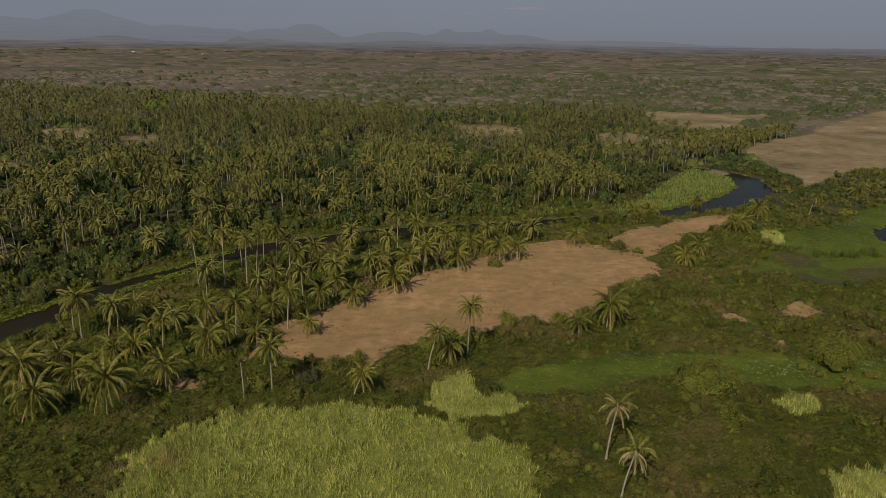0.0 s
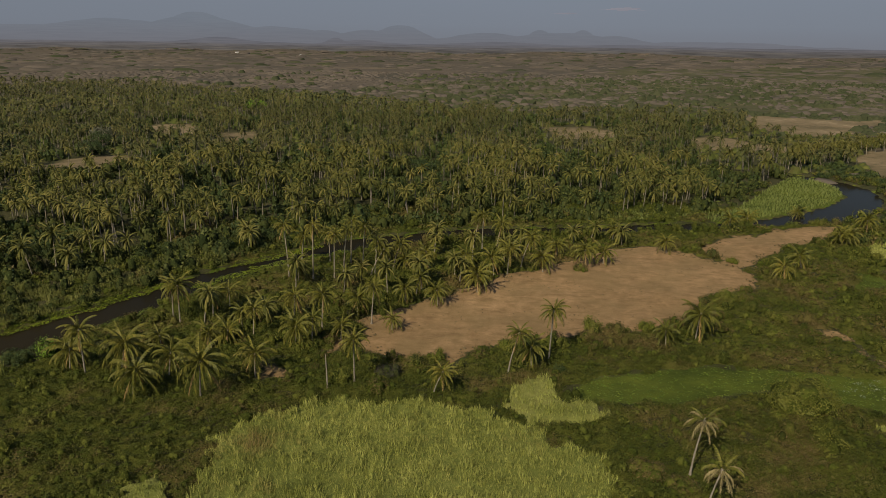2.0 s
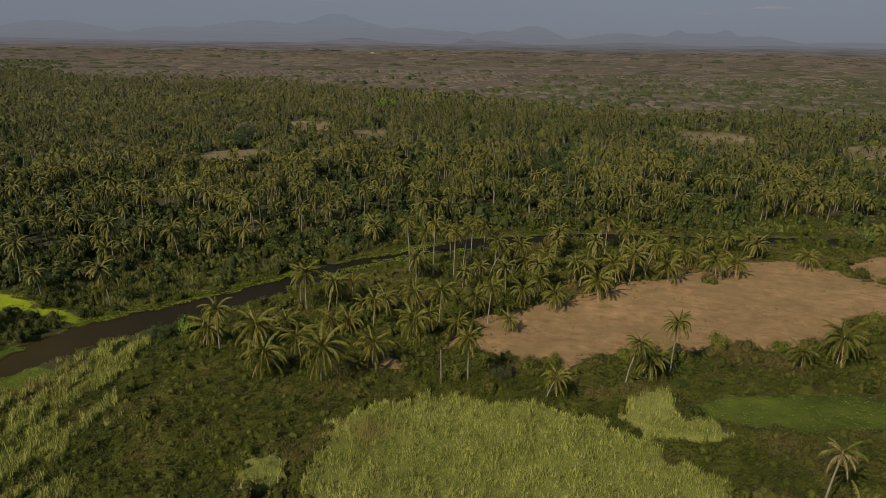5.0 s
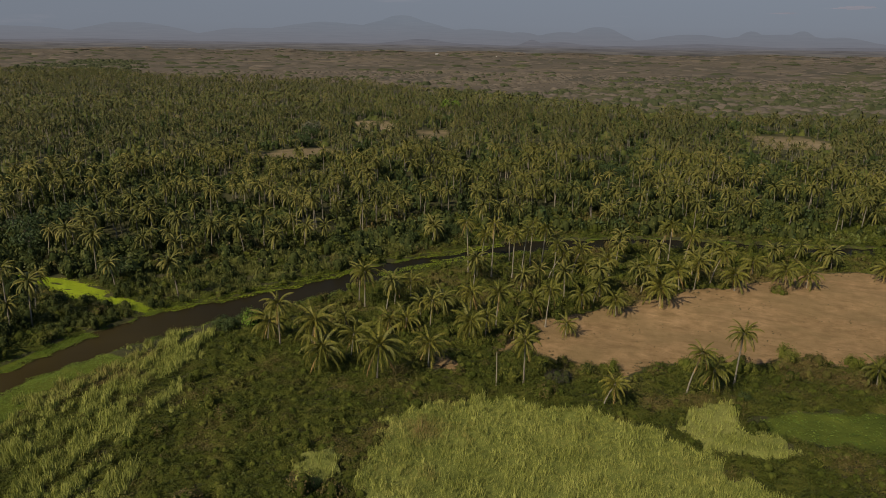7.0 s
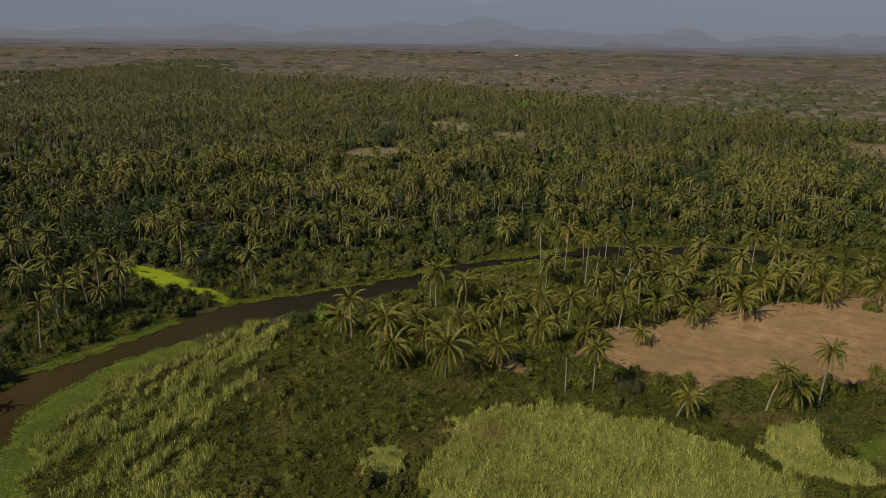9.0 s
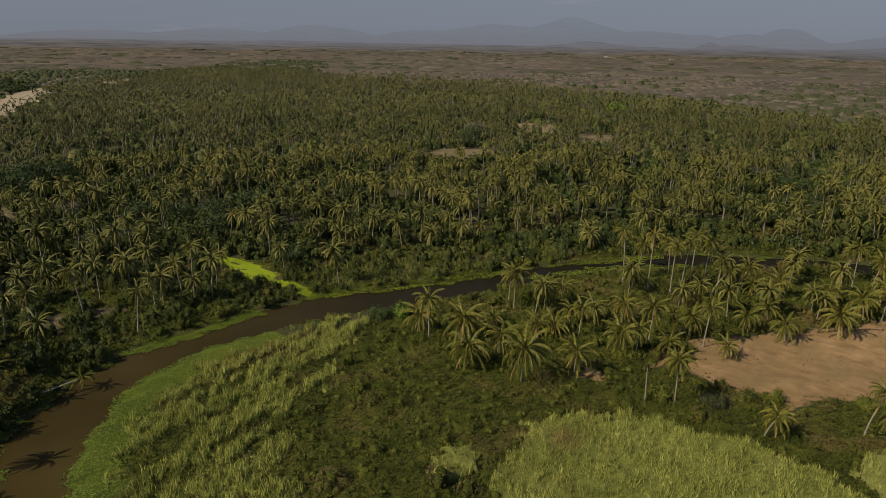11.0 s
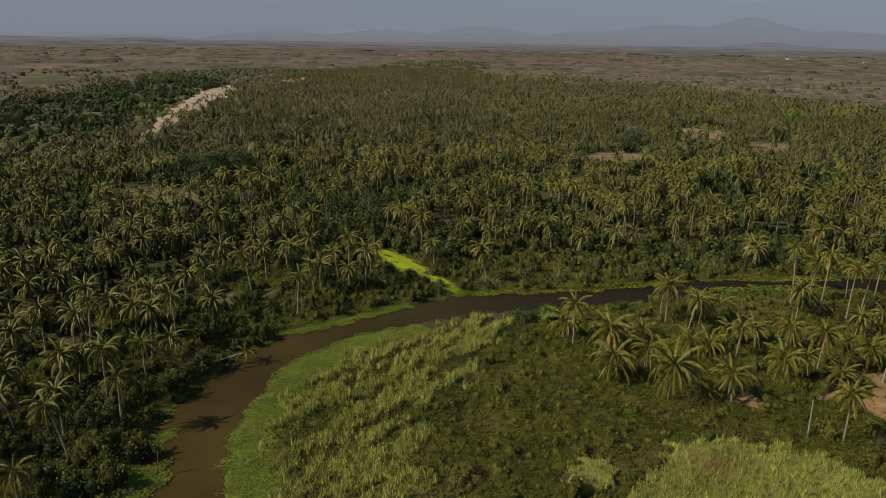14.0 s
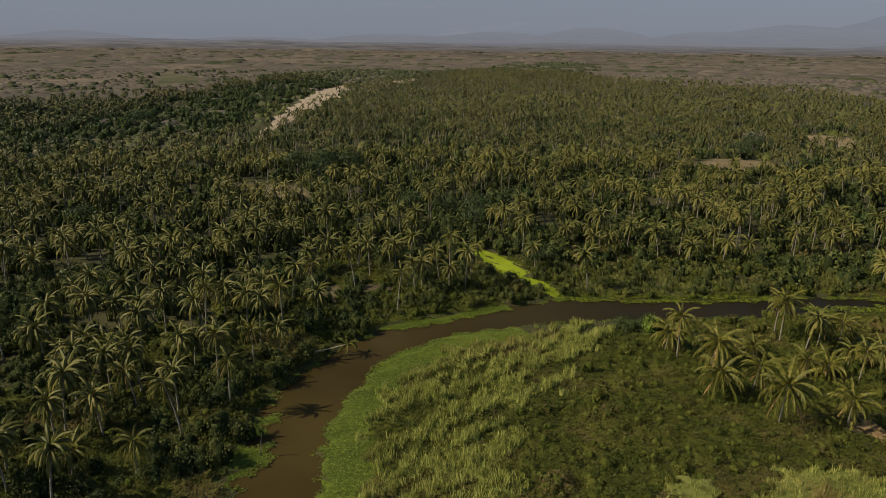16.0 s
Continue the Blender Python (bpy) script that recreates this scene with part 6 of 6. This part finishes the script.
for k, (x, y, r) in enumerate(((17.5, 99, 3.2), (33, 106, 2.6), (66, 111, 2.8), (62.5, 170, 3.4), (72, 168, 2.8), (80, 181, 3.4), (91, 170, 2.6), (105, 160, 3.2), (81, 152, 2.4), (112, 178, 3.0), (44, 98, 2.6))):
    add_bush("brown_bush", x, y, r, r * (0.75 + 0.1 * (k % 3)), BROWN_LEAF if k % 3 else OLIVE, "half-withered olive bush in the low scrub" if k % 3 == 0 else "dusty grey-brown bush in the low scrub", 300, 0.10, 6)
add_bush("lime_bush", -107.2, 131.9, 3.0, 5.2, LIME, "bright lime-green bush beside a palm", 360, 0.10)
add_bush("bush", 17, 215, 3.0, 3.2, BROWN_LEAF, "dry grey-brown bush on the clearing's edge", 300, 0.12)
add_bush("bare_bush", -29, 134, 3.6, 3.2, DARK_TWIGS, "dark leafless bush beside the clearing", 1000, 0.05)
add_bush("bush", 8, 141, 2.0, 2.2, BROAD, "dark bush at the foot of a palm", 200, 0.13)
add_bush("brown_bush", -71, 69, 3.8, 3.4, BROWN_LEAF, "dried brown bush among the reeds", 360, 0.1)
add_tree(-290, 440, 10, 13, GREY_LEAF, "pale grey-leaved spreading tree above the palms", 500, 0.13)
add_tree(-274, 668, 13, 14, LIME, "bright green broadleaf tree in the grove", 400, 0.13)

for x, y, r, tall in ((-336, 142, 10, 17), (-322, 132, 9, 15), (-345, 130, 9, 15), (-330, 152, 9, 16), (-226, 160, 8, 10), (-214, 152, 7, 9), (-236, 152, 7, 9), (-232, 184, 7, 9), (-250, 143, 7, 9), (-165, 144, 7, 6.5), (-266, 390, 8, 10),
                      (-272, 398, 8, 10), (-57, 372, 8, 8), (-64, 378, 7, 8), (-292, 22, 7, 8), (-281, 424, 9, 12), (-270, 430, 8, 10), (-622, 100, 11, 13), (-606, 92, 10, 12), (-640, 108, 10, 12), (-604, 52, 10, 11), (-580, 60, 8, 9)):
    add_tree(x, y, r, tall, BROAD, "dark green broadleaf tree among the palms", 420, 0.12)
for x, y, r, tall in ((164, 456, 6, 5), (172, 446, 6, 5.5), (178, 434, 6, 5), (180, 420, 7, 6), (184, 404, 7, 6), (184, 388, 6, 5.5), (186, 372, 6, 5), (184, 358, 5, 5), (186, 340, 6, 5), (176, 330, 5, 4.5),
                      (164, 318, 5, 4), (150, 304, 5, 4), (138, 294, 4, 3.5), (170, 412, 6, 5), (160, 404, 5, 4.5), (172, 400, 6, 5)):
    add_bush("bank_bush", x, y, r, tall, BROAD, "dark green bush overhanging the river bend", 320, 0.13)
add_bush("bank_bush", -112, 128, 4.2, 3.4, BROAD, "dark green bush on the river bank", 420, 0.1)
add_bush("bank_bush", -111, 134, 3.0, 2.4, BROAD, "dark green bush on the river bank", 300, 0.12)


def wood_keep(px, py):
    ok = in_view(px, py)
    px_, py_ = px[ok], py[ok]
    good = (poly_distance(px_, py_, WEST_WOOD) < 0) & open_land(px_, py_, 5) & (waves(px_, py_, 90, 91) + 0.6 * waves(px_, py_, 35, 92) > -0.2) & ~before_glade(px_, py_)
    ok[np.where(ok)[0][~good]] = False
    return ok


ux, uy = scatter(rng_tree, -1300, -470, -40, 530, 7.6, wood_keep)
bush_mass("woodland", ux, uy, 2.5 + 5.5 * rng_tree.uniform(0, 1, len(ux)) ** 2, rng_tree.uniform(0.8, 1.2, len(ux)), rng_tree, [leaf_dome(rng_tree, 18, 0.34, 0.9, 3, 2, True) for _ in range(5)], BROAD, SHADE, "dark green woodland beside the dry riverbed")
ux, uy = scatter(rng_tree, -1300, -470, -40, 530, 11, lambda a, b: wood_keep(a, b) & (poly_distance(a, b, GROVE) > 120))
palm_mass("palm_grove_west", ux, uy, [plume_crown(rng_tree, 9, 2, 0.22, 1.1) for _ in range(5)], 3, rng_tree, "coconut palms beyond the dry riverbed", FROND_FAR)

# a dead trunk, a fallen palm and a leaning pole
dead = tagged(empty_at("dead_palm_trunk", -40, 126, 0), "bare dead palm trunk standing in the scrub", "dead tree")
part("trunk", mesh_of("trunk", *trunk_shape(8.0, -0.2, 0.1, 0.17), TRUNK, True), dead)
fallen = tagged(empty_at("fallen_palm", -138, 52.5, -0.2), "palm leaning flat out over the river with pale trunk", "palm tree")
pts = [(0.3 * k, 1.0 * k, 0.9 + 0.16 * k) for k in range(10)]
tv, tf = tube([(q[0], 0, q[2]) for q in pts], [0.2 - 0.008 * k for k in range(10)])
tv[:, 1] += np.repeat([q[1] for q in pts], 8)
ring = np.tile(np.arange(8) * 0.7854, 10)
tv[:, 0] = np.repeat([q[0] for q in pts], 8) + 0.17 * np.cos(ring)
tv[:, 1] = np.repeat([q[1] for q in pts], 8)
tv[:, 2] = np.repeat([q[2] for q in pts], 8) + 0.17 * np.sin(ring)
part("trunk", mesh_of("trunk", tv, tf, TRUNK, True), fallen)
for k in range(16):
    f = part("frond", FROND_MESHES[2 * min(k // 3, 5) + k % 2], fallen)
    f.matrix_basis = Matrix.LocRotScale(Vector((2.75, 9.2, 2.4)), Euler((-0.5, 0, k * 2.4)), (3.8, 3.8, 3.8))
tv, tf = tube([(0.06 * k, 0.0, -1.2 + 1.15 * k) for k in range(6)], [0.09, 0.09, 0.08, 0.08, 0.07, 0.06], 6)
pole = tagged(new("leaning_pole", mesh_of("leaning_pole", tv, tf, WOOD, True)), "thin grey wooden pole standing in floating weed", "pole")
pole.matrix_basis = pose(-105.9, 31.4, -0.4, 0, 5, 40)

# dry tufts scattered on the bare clearing
tx, ty = scatter(rng_tree, -60, 125, 130, 292, 1.5, lambda a, b: (clearing_distance(a, b) < 0.8) & (waves(a, b, 18, 95) + 0.8 * waves(a, b, 6, 96) + 1.2 * (clearing_distance(a, b) > -3.5) > 0.8))
stuff("dry_tufts", bulk_mixed("dry_tufts", [leaf_dome(rng_tree, 12, 0.4, 0.5, 2, 1) for _ in range(4)], np.stack([tx, ty, height(tx, ty)], -1), rng_tree.uniform(0.15, 0.5, len(tx)) ** 1.2 * np.where(clearing_distance(tx, ty) > -3, 2.0, 1.0), rng_tree.uniform(0, 6.28, len(tx)), DRY_TWIGS),
      "small dry tufts on the bare clearing", "dry grass")


# ---- far houses, a few white specks on the plain ----
def plaster(name, a, b, scale=0.6):
    m, n, l, p = material(name)
    geo = n.new("ShaderNodeNewGeometry")
    t = noise_tex(n, l, scale, 4, 0.6, geo.outputs["Position"])
    r = ramp(n, [(0.3, a), (0.7, b)])
    l.new(t.outputs[0], r.inputs[0])
    l.new(r.outputs[0], p.inputs["Base Color"])
    p.inputs["Roughness"].default_value = 0.85
    return m


WHITEWASH = plaster("whitewash", (0.50, 0.48, 0.45), (0.68, 0.66, 0.63))
SHEET_ROOF = plaster("sheet_roof", (0.17, 0.16, 0.15), (0.26, 0.25, 0.24))
DARK_OPENING = plaster("dark_opening", (0.03, 0.03, 0.03), (0.06, 0.055, 0.05))


def box_mesh(name, x0, x1, y0, y1, z0, z1, mat):
    v = [(x, y, z) for z in (z0, z1) for y in (y0, y1) for x in (x0, x1)]
    return mesh_of(name, v, [(0, 2, 3, 1), (4, 5, 7, 6), (0, 1, 5, 4), (1, 3, 7, 5), (3, 2, 6, 7), (2, 0, 4, 6)], mat)


def add_house(name, x, y, turn, wide, deep, tall, label):
    z = float(height(np.array([x]), np.array([y]))[0])
    house = tagged(empty_at(name, x, y, z, turn), label, "building")
    part("wall", box_mesh("wall", -wide / 2, wide / 2, -deep / 2, deep / 2, -1.0, tall, WHITEWASH), house)
    w, d, t = wide / 2 + 0.6, deep / 2 + 0.6, tall + 0.003
    v = [(-w, -d, t), (w, -d, t), (w, d, t), (-w, d, t), (-w, 0, t + deep * 0.22), (w, 0, t + deep * 0.22)]
    v += [(a, b, c + 0.2) for a, b, c in v]
    part("roof", mesh_of("roof", v, [(0, 3, 2, 1), (6, 7, 11, 10), (8, 9, 10, 11), (0, 1, 7, 6), (2, 3, 9, 8), (1, 2, 8, 7), (3, 0, 6, 9), (4, 5, 11, 10)], SHEET_ROOF), house)
    part("door", box_mesh("door", -0.6, 0.6, -deep / 2 - 0.05, -deep / 2 - 0.003, 0.0, 2.1, DARK_OPENING), house)
    for k in (-0.3, 0.3):
        part("window", box_mesh("window", k * wide - 0.7, k * wide + 0.7, -deep / 2 - 0.05, -deep / 2 - 0.003, 1.0, 2.3, DARK_OPENING), house)


add_house("white_house", -1035, 3065, 18, 7, 6, 4.5, "small whitewashed house far over the dry plain")
add_house("long_shed", -1300, 3000, 23, 14, 7, 3.0, "long pale shed with sheet roof on the far plain")
add_house("long_shed", -1268, 3020, 23, 12, 7, 3.2, "short pale shed with sheet roof on the far plain")
